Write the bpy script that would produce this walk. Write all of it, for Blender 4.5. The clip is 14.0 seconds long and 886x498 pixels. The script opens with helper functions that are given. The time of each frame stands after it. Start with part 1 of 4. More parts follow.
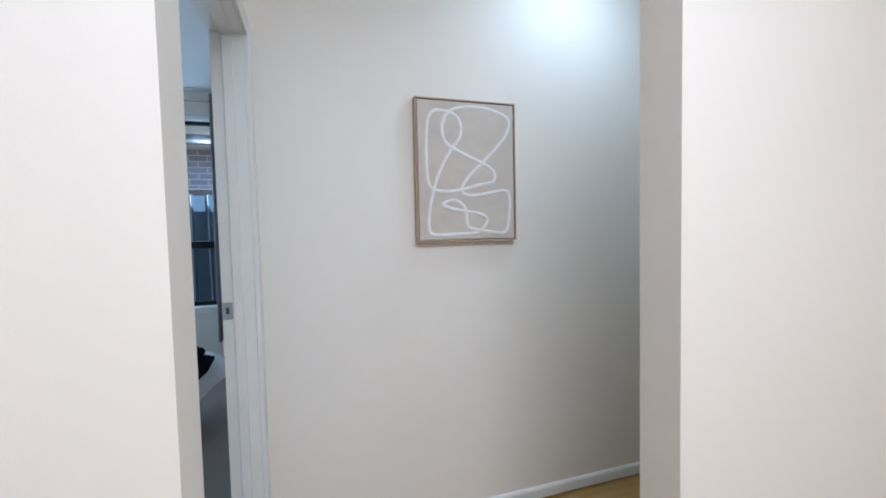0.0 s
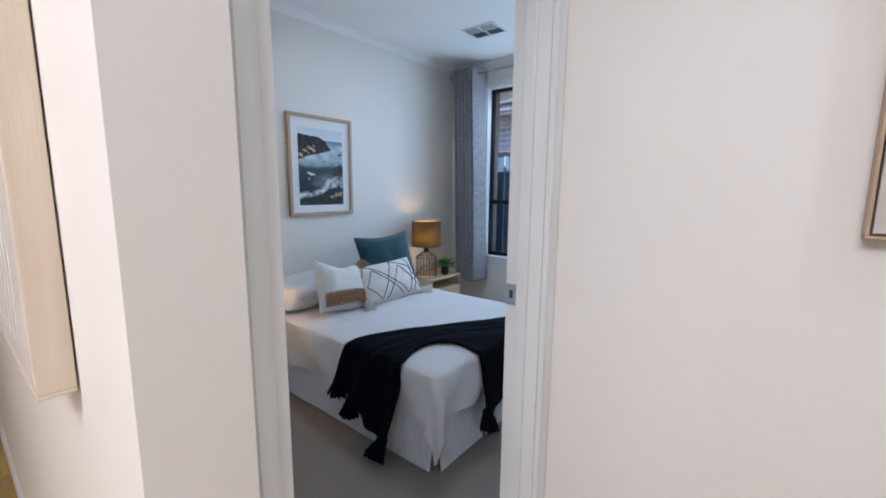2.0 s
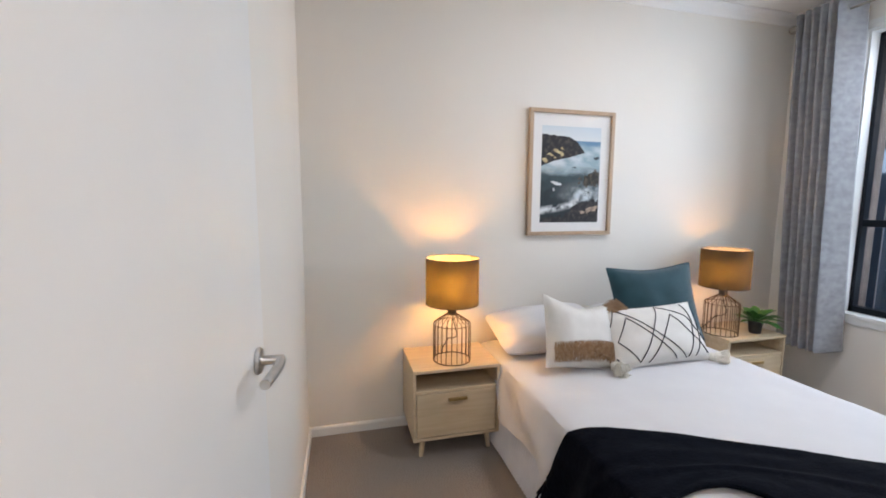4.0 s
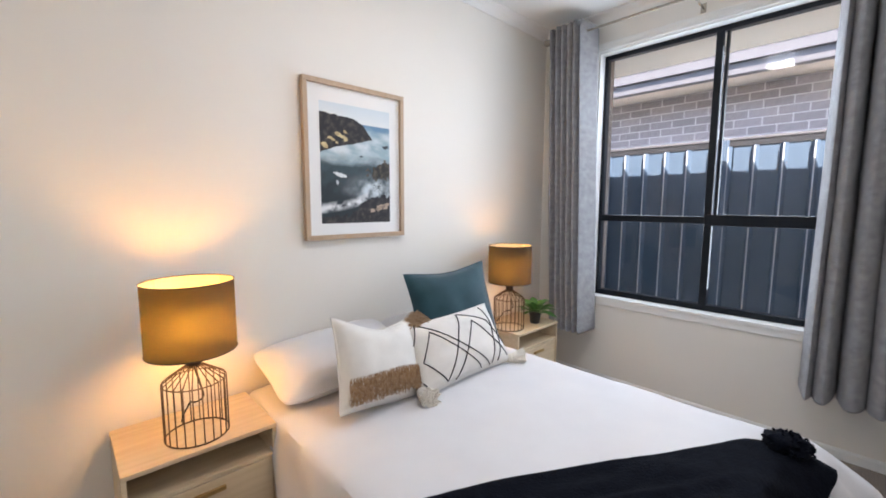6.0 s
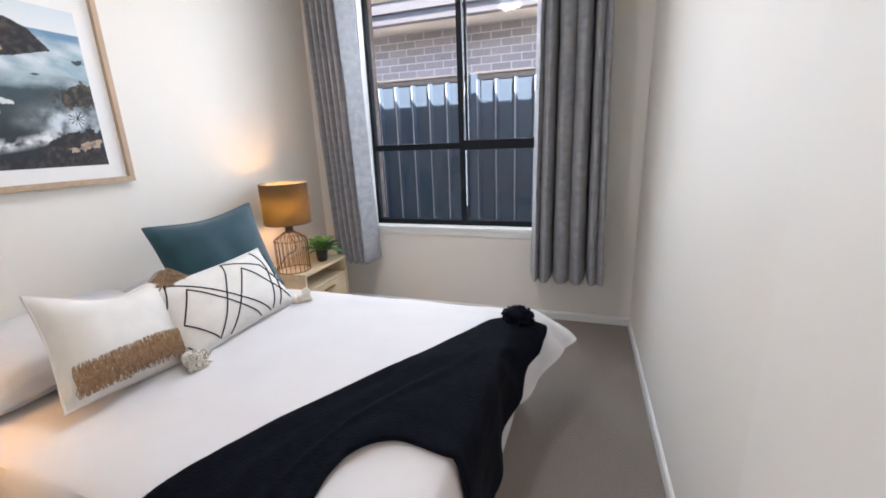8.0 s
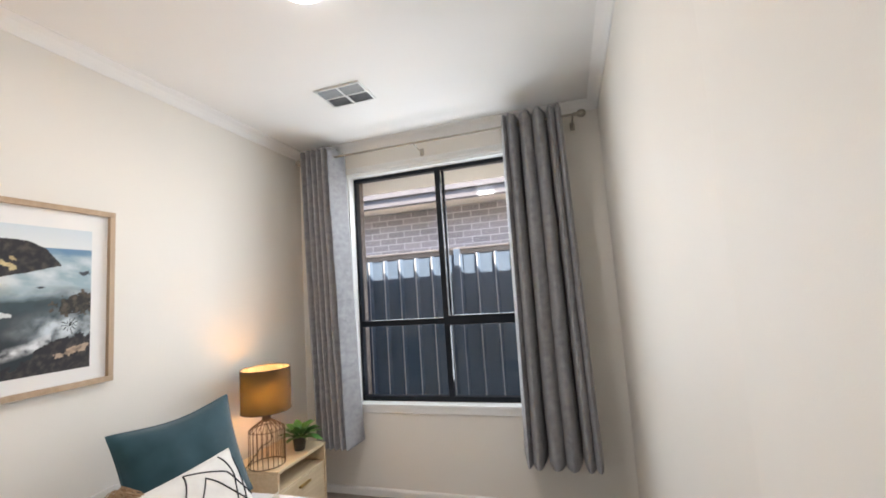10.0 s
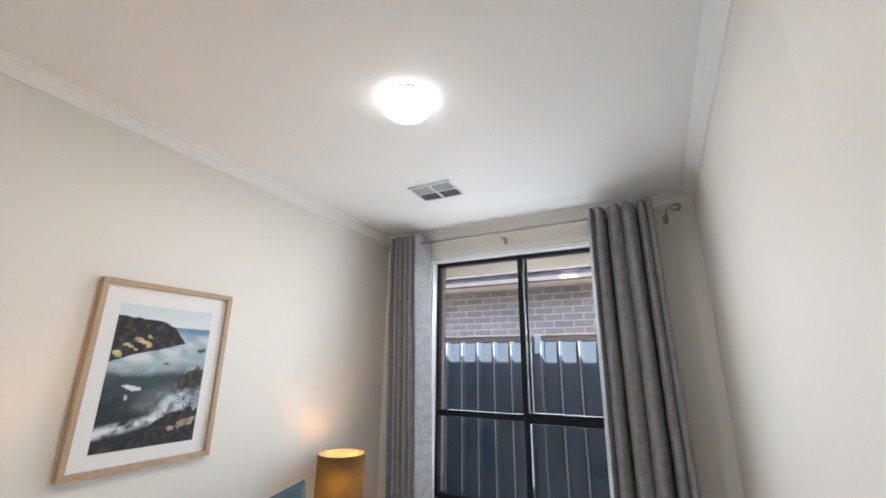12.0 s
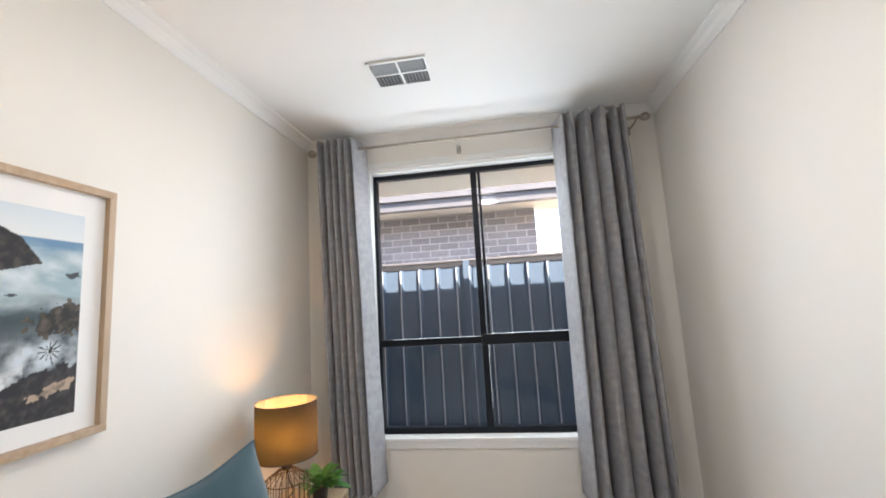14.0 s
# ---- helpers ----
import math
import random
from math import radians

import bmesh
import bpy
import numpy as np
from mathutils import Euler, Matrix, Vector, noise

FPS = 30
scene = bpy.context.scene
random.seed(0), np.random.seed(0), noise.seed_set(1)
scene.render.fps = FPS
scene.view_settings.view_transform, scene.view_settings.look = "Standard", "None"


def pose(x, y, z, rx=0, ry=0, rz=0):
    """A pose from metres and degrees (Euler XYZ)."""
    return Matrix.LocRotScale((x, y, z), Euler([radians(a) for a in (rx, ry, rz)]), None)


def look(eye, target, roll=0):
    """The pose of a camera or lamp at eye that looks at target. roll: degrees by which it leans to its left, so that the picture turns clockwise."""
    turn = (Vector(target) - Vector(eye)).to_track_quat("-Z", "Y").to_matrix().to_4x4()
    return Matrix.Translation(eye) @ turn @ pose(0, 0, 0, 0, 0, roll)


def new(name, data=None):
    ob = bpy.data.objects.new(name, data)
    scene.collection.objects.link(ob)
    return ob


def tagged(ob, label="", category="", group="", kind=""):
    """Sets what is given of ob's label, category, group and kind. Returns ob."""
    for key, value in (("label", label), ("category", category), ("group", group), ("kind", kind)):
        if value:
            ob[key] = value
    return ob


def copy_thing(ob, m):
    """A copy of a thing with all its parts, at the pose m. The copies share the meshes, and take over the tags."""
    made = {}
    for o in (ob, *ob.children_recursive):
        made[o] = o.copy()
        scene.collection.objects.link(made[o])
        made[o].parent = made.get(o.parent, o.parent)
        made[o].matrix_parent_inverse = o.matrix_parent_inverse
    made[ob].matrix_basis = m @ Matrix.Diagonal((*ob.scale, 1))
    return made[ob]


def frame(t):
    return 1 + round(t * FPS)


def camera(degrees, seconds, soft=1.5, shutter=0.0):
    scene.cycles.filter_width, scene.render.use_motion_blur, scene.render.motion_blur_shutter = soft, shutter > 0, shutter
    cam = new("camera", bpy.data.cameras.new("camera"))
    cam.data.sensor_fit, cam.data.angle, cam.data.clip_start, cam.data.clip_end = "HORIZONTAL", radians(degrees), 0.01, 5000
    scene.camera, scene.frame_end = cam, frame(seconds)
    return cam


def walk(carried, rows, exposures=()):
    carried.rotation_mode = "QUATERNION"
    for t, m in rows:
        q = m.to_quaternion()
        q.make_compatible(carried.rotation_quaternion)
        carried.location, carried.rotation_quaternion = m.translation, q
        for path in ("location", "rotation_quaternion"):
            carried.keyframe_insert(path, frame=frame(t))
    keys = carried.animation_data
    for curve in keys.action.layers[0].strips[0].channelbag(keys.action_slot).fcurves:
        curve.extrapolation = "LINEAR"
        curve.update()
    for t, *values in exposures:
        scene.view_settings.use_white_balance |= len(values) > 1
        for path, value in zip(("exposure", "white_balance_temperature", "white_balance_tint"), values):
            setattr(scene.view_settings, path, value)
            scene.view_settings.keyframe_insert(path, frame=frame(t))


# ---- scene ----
cam = camera(95.0, 14.0, soft=1.8)
# seconds, eye, target, roll
PATH = [
    (0, (0.163, -0.107, 1.369), (0.764, 1.798, 1.274), -1.3),
    (0.5, (0.329, -0.05, 1.386), (0.413, 1.943, 1.24), -0.3),
    (1, (0.476, 0.119, 1.402), (0.088, 2.066, 1.168), 0.6),
    (1.5, (0.535, 0.33, 1.42), (-0.401, 2.073, 1.126), 0.6),
    (2, (0.445, 0.499, 1.402), (-0.791, 2.045, 1.112), 0.5),
    (2.5, (0.265, 0.681, 1.397), (-1.217, 1.993, 1.112), -0.2),
    (3, (0.157, 0.845, 1.396), (-1.585, 1.787, 1.117), 0.1),
    (3.2, (0.118, 0.924, 1.398), (-1.705, 1.702, 1.129), 0.4),
    (4.25, (-0.16, 1.09, 1.385), (-2.087, 1.572, 1.163), 0.2),
    (5.3, (-0.39, 1.215, 1.367), (-2.186, 2.075, 1.182), -0.1),
    (5.5, (-0.425, 1.255, 1.367), (-2.158, 2.235, 1.176), -0.1),
    (6, (-0.546, 1.35, 1.365), (-1.991, 2.715, 1.149), 0.2),
    (6.5, (-0.564, 1.41, 1.356), (-1.722, 3.017, 1.078), 0.0),
    (7, (-0.495, 1.443, 1.326), (-1.333, 3.215, 0.929), -0.8),
    (8.2, (-0.44, 1.45, 1.31), (-1.06, 3.25, 0.8), -2.4),
    (9.3, (-0.398, 1.44, 1.332), (-1.043, 3.283, 0.902), -3.1),
    (9.5, (-0.403, 1.441, 1.382), (-1.024, 3.33, 1.163), -3.6),
    (10, (-0.382, 1.433, 1.501), (-0.955, 3.338, 1.703), -3.8),
    (10.5, (-0.388, 1.41, 1.614), (-1.005, 3.247, 2.111), -2.2),
    (11, (-0.367, 1.38, 1.646), (-1.019, 3.161, 2.281), -1.1),
    (11.5, (-0.358, 1.376, 1.647), (-1.116, 3.109, 2.297), -0.2),
    (12, (-0.398, 1.388, 1.63), (-1.285, 3.095, 2.179), 0.6),
    (12.5, (-0.528, 1.428, 1.563), (-1.414, 3.184, 1.928), 0.5),
    (13, (-0.717, 1.484, 1.51), (-1.523, 3.3, 1.733), -1.0),
    (13.5, (-0.902, 1.616, 1.505), (-1.636, 3.47, 1.656), -4.0),
    (14, (-1.142, 1.628, 1.537), (-1.419, 3.592, 1.795), -3.3),
]
EXPOSURES = [(0, 1.48, 5150, 7), (1.0, 1.56, 5250, 8), (1.5, 1.64, 5500, 11), (2.5, 1.82, 5400, 14), (3.0, 2.18, 5950, 16), (3.2, 2.26, 6250, 17), (5.5, 2.36, 6950, 20), (7.2, 2.56, 6700, 21),
             (9.5, 2.54, 7650, 20), (10.5, 2.32, 7650, 20), (11.5, 2.3, 7450, 20), (12, 2.24, 7250, 19), (13, 2.42, 7150, 20), (14, 2.5, 7400, 19)]
walk(cam, [(t, look(eye, target, roll)) for t, eye, target, roll in PATH], EXPOSURES)

# ---- world, sun and lamps ----
SUN_EL, SUN_AZ = 52.0, 140.0   # degrees; the sun stands behind the house, on the street side
world = bpy.data.worlds.new("world")
scene.world = world
world.use_nodes = True
sky = world.node_tree.nodes.new("ShaderNodeTexSky")
sky.sky_type, sky.sun_disc = "NISHITA", False
sky.sun_elevation, sky.sun_rotation = radians(SUN_EL), radians(SUN_AZ)
world.node_tree.links.new(sky.outputs[0], world.node_tree.nodes["Background"].inputs[0])
world.node_tree.nodes["Background"].inputs[1].default_value = 0.15


def lamp(name, kind, m, power, colour, size=0.1, size_y=None):
    data = bpy.data.lights.new(name, kind)
    data.energy, data.color = power, colour
    if kind == "AREA":
        data.size, data.spread = size, radians(180)
        if size_y:
            data.shape, data.size_y = "RECTANGLE", size_y
    elif kind == "SUN":
        data.angle = radians(size)
    else:
        data.shadow_soft_size = size
    ob = new(name, data)
    ob.matrix_world = m
    return ob


az, el = radians(SUN_AZ), radians(SUN_EL)
to_sun = Vector((math.sin(az) * math.cos(el), math.cos(az) * math.cos(el), math.sin(el)))
lamp("sun", "SUN", look(to_sun * 30, (0, 0, 0)), 5.0, (1.0, 0.95, 0.88), 0.5)
lamp("window_daylight", "AREA", look((-1.29, 4.47, 1.58), (-1.29, 3.0, 1.50)), 8.5, (0.66, 0.845, 1.0), 1.3, 1.55)
lamp("oyster_lamp", "AREA", pose(-1.245, 2.66, 2.645), 2.5, (0.86, 0.93, 1.0), 0.2)
lamp("hall_downlight_lamp", "AREA", pose(1.4, 1.22, 2.71), 2.5, (0.90, 0.97, 1.0), 0.12)
# unseen fill lamp, added to brighten the walls round the opening
lamp("entry_downlight_lamp", "AREA", pose(0.4, -0.9, 2.71), 24.0, (1.0, 0.92, 0.87), 1.4)

# ---- materials ----


def nodes_of(name):
    m = bpy.data.materials.new(name)
    m.use_nodes = True
    t = m.node_tree
    return m, t, t.nodes["Principled BSDF"], t.nodes.new, t.links.new


def surface(name, c1, c2, scale=4.0, rough=0.6, bump=0.1, bump_scale=200.0, metal=0.0, stretch=(1, 1, 1), sheen=0.0, island=0.0, spec=0.5, detail=4.0):
    """Two tones over a broad noise, with a finer relief."""
    m, t, p, make, link = nodes_of(name)
    co, mp = make("ShaderNodeTexCoord"), make("ShaderNodeMapping")
    mp.inputs["Scale"].default_value = stretch
    link(co.outputs["Object"], mp.inputs[0])
    n1, n2, mix = make("ShaderNodeTexNoise"), make("ShaderNodeTexNoise"), make("ShaderNodeMix")
    n1.inputs["Scale"].default_value, n1.inputs["Detail"].default_value = scale, detail
    n2.inputs["Scale"].default_value, n2.inputs["Detail"].default_value = bump_scale, 2.0
    link(mp.outputs[0], n1.inputs["Vector"]), link(mp.outputs[0], n2.inputs["Vector"])
    mix.data_type = "RGBA"
    mix.inputs[6].default_value, mix.inputs[7].default_value = (*c1, 1), (*c2, 1)
    ramp = make("ShaderNodeMapRange")
    ramp.inputs[1].default_value, ramp.inputs[2].default_value = 0.3, 0.7
    link(n1.outputs[0], ramp.inputs[0])
    link(ramp.outputs[0], mix.inputs[0])
    out = mix.outputs[2]
    if island:
        info, hsv, rng = make("ShaderNodeObjectInfo"), make("ShaderNodeHueSaturation"), make("ShaderNodeMapRange")
        rng.inputs[3].default_value, rng.inputs[4].default_value = 1 - island, 1 + island
        link(info.outputs["Random"], rng.inputs[0]), link(rng.outputs[0], hsv.inputs["Value"]), link(out, hsv.inputs["Color"])
        out = hsv.outputs[0]
    link(out, p.inputs["Base Color"])
    p.inputs["Roughness"].default_value, p.inputs["Metallic"].default_value = rough, metal
    p.inputs["Sheen Weight"].default_value, p.inputs["Specular IOR Level"].default_value = sheen, spec
    if bump:
        b = make("ShaderNodeBump")
        b.inputs["Strength"].default_value, b.inputs["Distance"].default_value = bump, 0.004
        link(n2.outputs[0], b.inputs["Height"]), link(b.outputs[0], p.inputs["Normal"])
    return m


def glow(name, colour, strength):
    m, t, p, make, link = nodes_of(name)
    p.inputs["Base Color"].default_value = (*colour, 1)
    p.inputs["Emission Color"].default_value, p.inputs["Emission Strength"].default_value = (*colour, 1), strength
    return m


def wood(name, c1, c2, rough=0.45, axis=0, scale=1.0, island=0.0):
    """Long grain along one axis."""
    stretch = [14 * scale] * 3
    stretch[axis] = 1.2 * scale
    return surface(name, c1, c2, 3.0, rough, 0.12, 30.0, stretch=stretch, island=island, detail=8.0)


def glass(name):
    m, t, p, make, link = nodes_of(name)
    t.nodes.remove(p)
    clear, shine, fres, mix = make("ShaderNodeBsdfTransparent"), make("ShaderNodeBsdfGlossy"), make("ShaderNodeFresnel"), make("ShaderNodeMixShader")
    clear.inputs[0].default_value = (0.985, 0.99, 0.99, 1)
    shine.inputs["Roughness"].default_value = 0.0
    fres.inputs[0].default_value = 1.34
    link(fres.outputs[0], mix.inputs[0]), link(clear.outputs[0], mix.inputs[1]), link(shine.outputs[0], mix.inputs[2])
    link(mix.outputs[0], t.nodes["Material Output"].inputs[0])
    return m


def shade_cloth(name, colour, through_colour, spread, direct):
    """Lamp-shade fabric: some light is scattered through it, some passes nearly straight."""
    m, t, p, make, link = nodes_of(name)
    t.nodes.remove(p)
    d, tr, rf, mix, mix2 = (make("ShaderNode" + k) for k in ("BsdfDiffuse", "BsdfTranslucent", "BsdfRefraction", "MixShader", "MixShader"))
    n, co, mp, mc = make("ShaderNodeTexNoise"), make("ShaderNodeTexCoord"), make("ShaderNodeMapping"), make("ShaderNodeMix")
    mp.inputs["Scale"].default_value = (60, 60, 500)
    n.inputs["Scale"].default_value, n.inputs["Detail"].default_value = 1.0, 3.0
    link(co.outputs["Object"], mp.inputs[0]), link(mp.outputs[0], n.inputs["Vector"])
    mc.data_type = "RGBA"
    mc.inputs[6].default_value, mc.inputs[7].default_value = (*through_colour, 1), (*[c * 0.72 for c in through_colour], 1)
    link(n.outputs[0], mc.inputs[0]), link(mc.outputs[2], tr.inputs[0]), link(mc.outputs[2], rf.inputs[0])
    rf.inputs["Roughness"].default_value, rf.inputs["IOR"].default_value = 0.8, 1.45
    d.inputs[0].default_value = (*colour, 1)
    mix.inputs[0].default_value, mix2.inputs[0].default_value = spread, direct
    link(d.outputs[0], mix.inputs[1]), link(tr.outputs[0], mix.inputs[2])
    link(mix.outputs[0], mix2.inputs[1]), link(rf.outputs[0], mix2.inputs[2]), link(mix2.outputs[0], t.nodes["Material Output"].inputs[0])
    return m


def printed(name, rough=0.7):
    """Ink colours kept in the mesh's own colour layer."""
    m, t, p, make, link = nodes_of(name)
    a = make("ShaderNodeVertexColor")
    a.layer_name = "ink"
    link(a.outputs[0], p.inputs["Base Color"])
    p.inputs["Roughness"].default_value = rough
    return m


def carpet_material(name, c1, c2):
    """Looped pile in short rows."""
    m = surface(name, c1, c2, 260.0, 0.95, 0.0, 10, spec=0.1)
    t, p = m.node_tree, m.node_tree.nodes["Principled BSDF"]
    co, v, b, wv, add = (t.nodes.new(k) for k in ("ShaderNodeTexCoord", "ShaderNodeTexVoronoi", "ShaderNodeBump", "ShaderNodeTexWave", "ShaderNodeMath"))
    v.inputs["Scale"].default_value, wv.inputs["Scale"].default_value = 170.0, 45.0
    wv.inputs["Distortion"].default_value = 1.5
    t.links.new(co.outputs["Object"], v.inputs["Vector"]), t.links.new(co.outputs["Object"], wv.inputs["Vector"])
    t.links.new(v.outputs["Distance"], add.inputs[0]), t.links.new(wv.outputs[0], add.inputs[1])
    b.inputs["Strength"].default_value, b.inputs["Distance"].default_value = 0.8, 0.006
    t.links.new(add.outputs[0], b.inputs["Height"]), t.links.new(b.outputs[0], p.inputs["Normal"])
    return m


PAINT = surface("wall_paint", (0.80, 0.765, 0.705), (0.775, 0.74, 0.685), 1.3, 0.55, 0.05, 260, spec=0.3)
CEIL = surface("ceiling_paint", (0.83, 0.82, 0.80), (0.80, 0.79, 0.775), 1.1, 0.7, 0.04, 200, spec=0.2)
GLOSS = surface("trim_paint", (0.80, 0.80, 0.78), (0.765, 0.765, 0.745), 3.0, 0.30, 0.03, 60)
CARPET = carpet_material("carpet_pile", (0.41, 0.36, 0.322), (0.285, 0.246, 0.218))
OAK_FLOOR = wood("oak_floor", (0.47, 0.31, 0.10), (0.35, 0.215, 0.06), 0.35, 0, 1.0, 0.15)
OAK = wood("pale_oak", (0.66, 0.53, 0.36), (0.56, 0.43, 0.275), 0.45, 1)
OAK_EDGE = wood("dark_reveal", (0.22, 0.15, 0.08), (0.16, 0.10, 0.05), 0.6, 1)
ASH = wood("frame_wood", (0.50, 0.365, 0.25), (0.40, 0.275, 0.175), 0.45, 2)
PALE = wood("pale_frame_wood", (0.66, 0.575, 0.45), (0.58, 0.49, 0.37), 0.5, 2)
ASH_H = wood("frame_wood_across", (0.50, 0.365, 0.25), (0.40, 0.275, 0.175), 0.45, 1)
LINEN = surface("raw_linen", (0.60, 0.55, 0.49), (0.54, 0.49, 0.43), 9, 0.9, 0.35, 700, stretch=(1, 1, 1.4))
CHALK = surface("white_chalk_paint", (0.80, 0.79, 0.77), (0.70, 0.69, 0.67), 30, 0.85, 0.4, 300)
MOUNT = surface("white_mount_board", (0.80, 0.795, 0.78), (0.78, 0.775, 0.76), 6, 0.9, 0.05, 300)
SHEET = surface("white_cotton", (0.67, 0.66, 0.665), (0.63, 0.62, 0.63), 5, 0.9, 0.22, 420, sheen=0.25, spec=0.1)
VALANCE = surface("grey_white_cotton", (0.66, 0.66, 0.69), (0.58, 0.58, 0.62), 8, 0.9, 0.2, 400, sheen=0.2, spec=0.1)
CREAM = surface("cream_cotton", (0.80, 0.77, 0.69), (0.74, 0.70, 0.62), 12, 0.95, 0.5, 260, sheen=0.3, spec=0.1)
IVORY = surface("ivory_weave", (0.76, 0.735, 0.69), (0.69, 0.665, 0.62), 14, 0.95, 0.5, 350, sheen=0.3, spec=0.1)
JUTE = surface("jute_fringe", (0.44, 0.29, 0.17), (0.26, 0.155, 0.085), 60, 0.9, 0.4, 300, sheen=0.3, spec=0.1)
TEAL = surface("teal_velvet", (0.021, 0.070, 0.088), (0.012, 0.045, 0.060), 7, 0.8, 0.2, 500, sheen=0.4, spec=0.2)
BLACK_WOOL = surface("black_wool", (0.0045, 0.006, 0.0105), (0.0022, 0.003, 0.006), 30, 1.0, 1.0, 140, sheen=0.012, spec=0.06)
INK = surface("black_yarn", (0.02, 0.02, 0.024), (0.012, 0.012, 0.015), 40, 0.9, 0.3, 400, spec=0.1)
CURTAIN = surface("grey_chenille", (0.34, 0.335, 0.348), (0.225, 0.223, 0.236), 9, 0.85, 0.7, 260, stretch=(2, 2, 3.5), sheen=0.35, spec=0.2, detail=7)
NICKEL = surface("brushed_nickel", (0.40, 0.36, 0.30), (0.30, 0.27, 0.23), 40, 0.32, 0.05, 200, metal=1.0)
STEEL = surface("satin_chrome", (0.62, 0.62, 0.62), (0.5, 0.5, 0.5), 30, 0.28, 0.04, 200, metal=1.0)
BRONZE = surface("bronze_wire", (0.16, 0.105, 0.065), (0.09, 0.06, 0.04), 30, 0.4, 0.1, 200, metal=0.8)
DARK_METAL = surface("dark_lamp_metal", (0.035, 0.03, 0.027), (0.02, 0.018, 0.016), 30, 0.45, 0.1, 200, metal=0.5)
BRASS = surface("aged_brass", (0.60, 0.42, 0.19), (0.45, 0.30, 0.13), 30, 0.35, 0.1, 200, metal=1.0)
FRAME_BLACK = surface("black_aluminium", (0.008, 0.011, 0.016), (0.006, 0.008, 0.012), 20, 0.38, 0.03, 300, spec=0.2)
GLASS = glass("window_glass")
SHADE = shade_cloth("brown_shade_cloth", (0.06, 0.045, 0.036), (0.60, 0.55, 0.24), 0.085, 0.03)
SHADE_IN = shade_cloth("shade_lining", (0.75, 0.70, 0.60), (0.80, 0.72, 0.55), 0.30, 0.30)
BULB = glow("warm_bulb", (1.0, 0.51, 0.125), 33.0)
BULB_DIM = glow("dim_warm_bulb", (1.0, 0.53, 0.17), 15.0)
OYSTER = glow("lit_opal_diffuser", (0.80, 0.90, 1.0), 1.25)
DOWNLIGHT = glow("lit_downlight", (0.95, 0.98, 1.0), 3.0)
VENT = surface("grey_vent_plastic", (0.21, 0.215, 0.22), (0.17, 0.175, 0.18), 20, 0.5, 0.05, 200)
# near-black colour standing in for shade inside the vent and latch hole
RECESS_SHADE = surface("painted_recess_shade", (0.05, 0.05, 0.055), (0.035, 0.035, 0.04), 20, 0.8, 0.05, 200)
LEAF = surface("plant_leaf", (0.065, 0.22, 0.045), (0.035, 0.13, 0.028), 30, 0.5, 0.2, 200)
POT = surface("black_pot", (0.02, 0.02, 0.022), (0.013, 0.013, 0.015), 20, 0.5, 0.1, 200)
SOIL = surface("dark_soil", (0.03, 0.022, 0.015), (0.015, 0.011, 0.008), 60, 1.0, 0.8, 150)
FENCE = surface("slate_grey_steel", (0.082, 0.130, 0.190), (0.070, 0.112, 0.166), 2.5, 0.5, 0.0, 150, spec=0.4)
# lighter crest colour paints a skylight highlight along each rib
FENCE_GLINT = surface("rib_highlight_paint", (0.62, 0.65, 0.69), (0.54, 0.57, 0.61), 4, 0.5, 0.0, 150)
FENCE_RAIL = surface("charcoal_steel", (0.035, 0.038, 0.044), (0.028, 0.03, 0.035), 3, 0.45, 0.05, 150)
BRICK = surface("grey_brown_brick", (0.53, 0.49, 0.485), (0.44, 0.405, 0.40), 18, 0.9, 0.6, 120, island=0.16)
# dark tone for the unseen outer wall, cutting light bounced onto the fence
BRICK_OWN = surface("low_bounce_brick", (0.24, 0.19, 0.16), (0.17, 0.135, 0.115), 18, 0.9, 0.6, 120)
MORTAR = surface("pale_mortar", (0.84, 0.82, 0.80), (0.78, 0.76, 0.74), 15, 0.95, 0.5, 150)
EAVE = surface("cream_soffit", (0.84, 0.775, 0.665), (0.80, 0.735, 0.63), 2, 0.7, 0.05, 150)
GUTTER = surface("pale_grey_gutter", (0.125, 0.128, 0.138), (0.11, 0.112, 0.122), 3, 0.45, 0.03, 150)
TILE = surface("beige_roof_sheet", (0.20, 0.18, 0.15), (0.17, 0.15, 0.12), 6, 0.8, 0.4, 90)
# tone of the unseen yard, set to bounce light onto fence and soffits
EARTH = surface("bounce_ground", (0.32, 0.295, 0.265), (0.22, 0.20, 0.18), 40, 0.95, 1.0, 90)
PRINT = printed("seascape_print")

# ---- mesh helpers ----


def box(bm, x0, x1, y0, y1, z0, z1, bevel=0.0, segments=2):
    m = Matrix.LocRotScale(((x0 + x1) / 2, (y0 + y1) / 2, (z0 + z1) / 2), None, (x1 - x0, y1 - y0, z1 - z0))
    made = bmesh.ops.create_cube(bm, size=1.0, matrix=m)["verts"]
    if bevel:
        edges = {e for v in made for e in v.link_edges}
        bmesh.ops.bevel(bm, geom=list(edges), offset=bevel, segments=segments, affect="EDGES", profile=0.5)
    return bm


def boxes(*dims, bevel=0.0):
    bm = bmesh.new()
    for d in dims:
        box(bm, *d, bevel=bevel)
    return bm


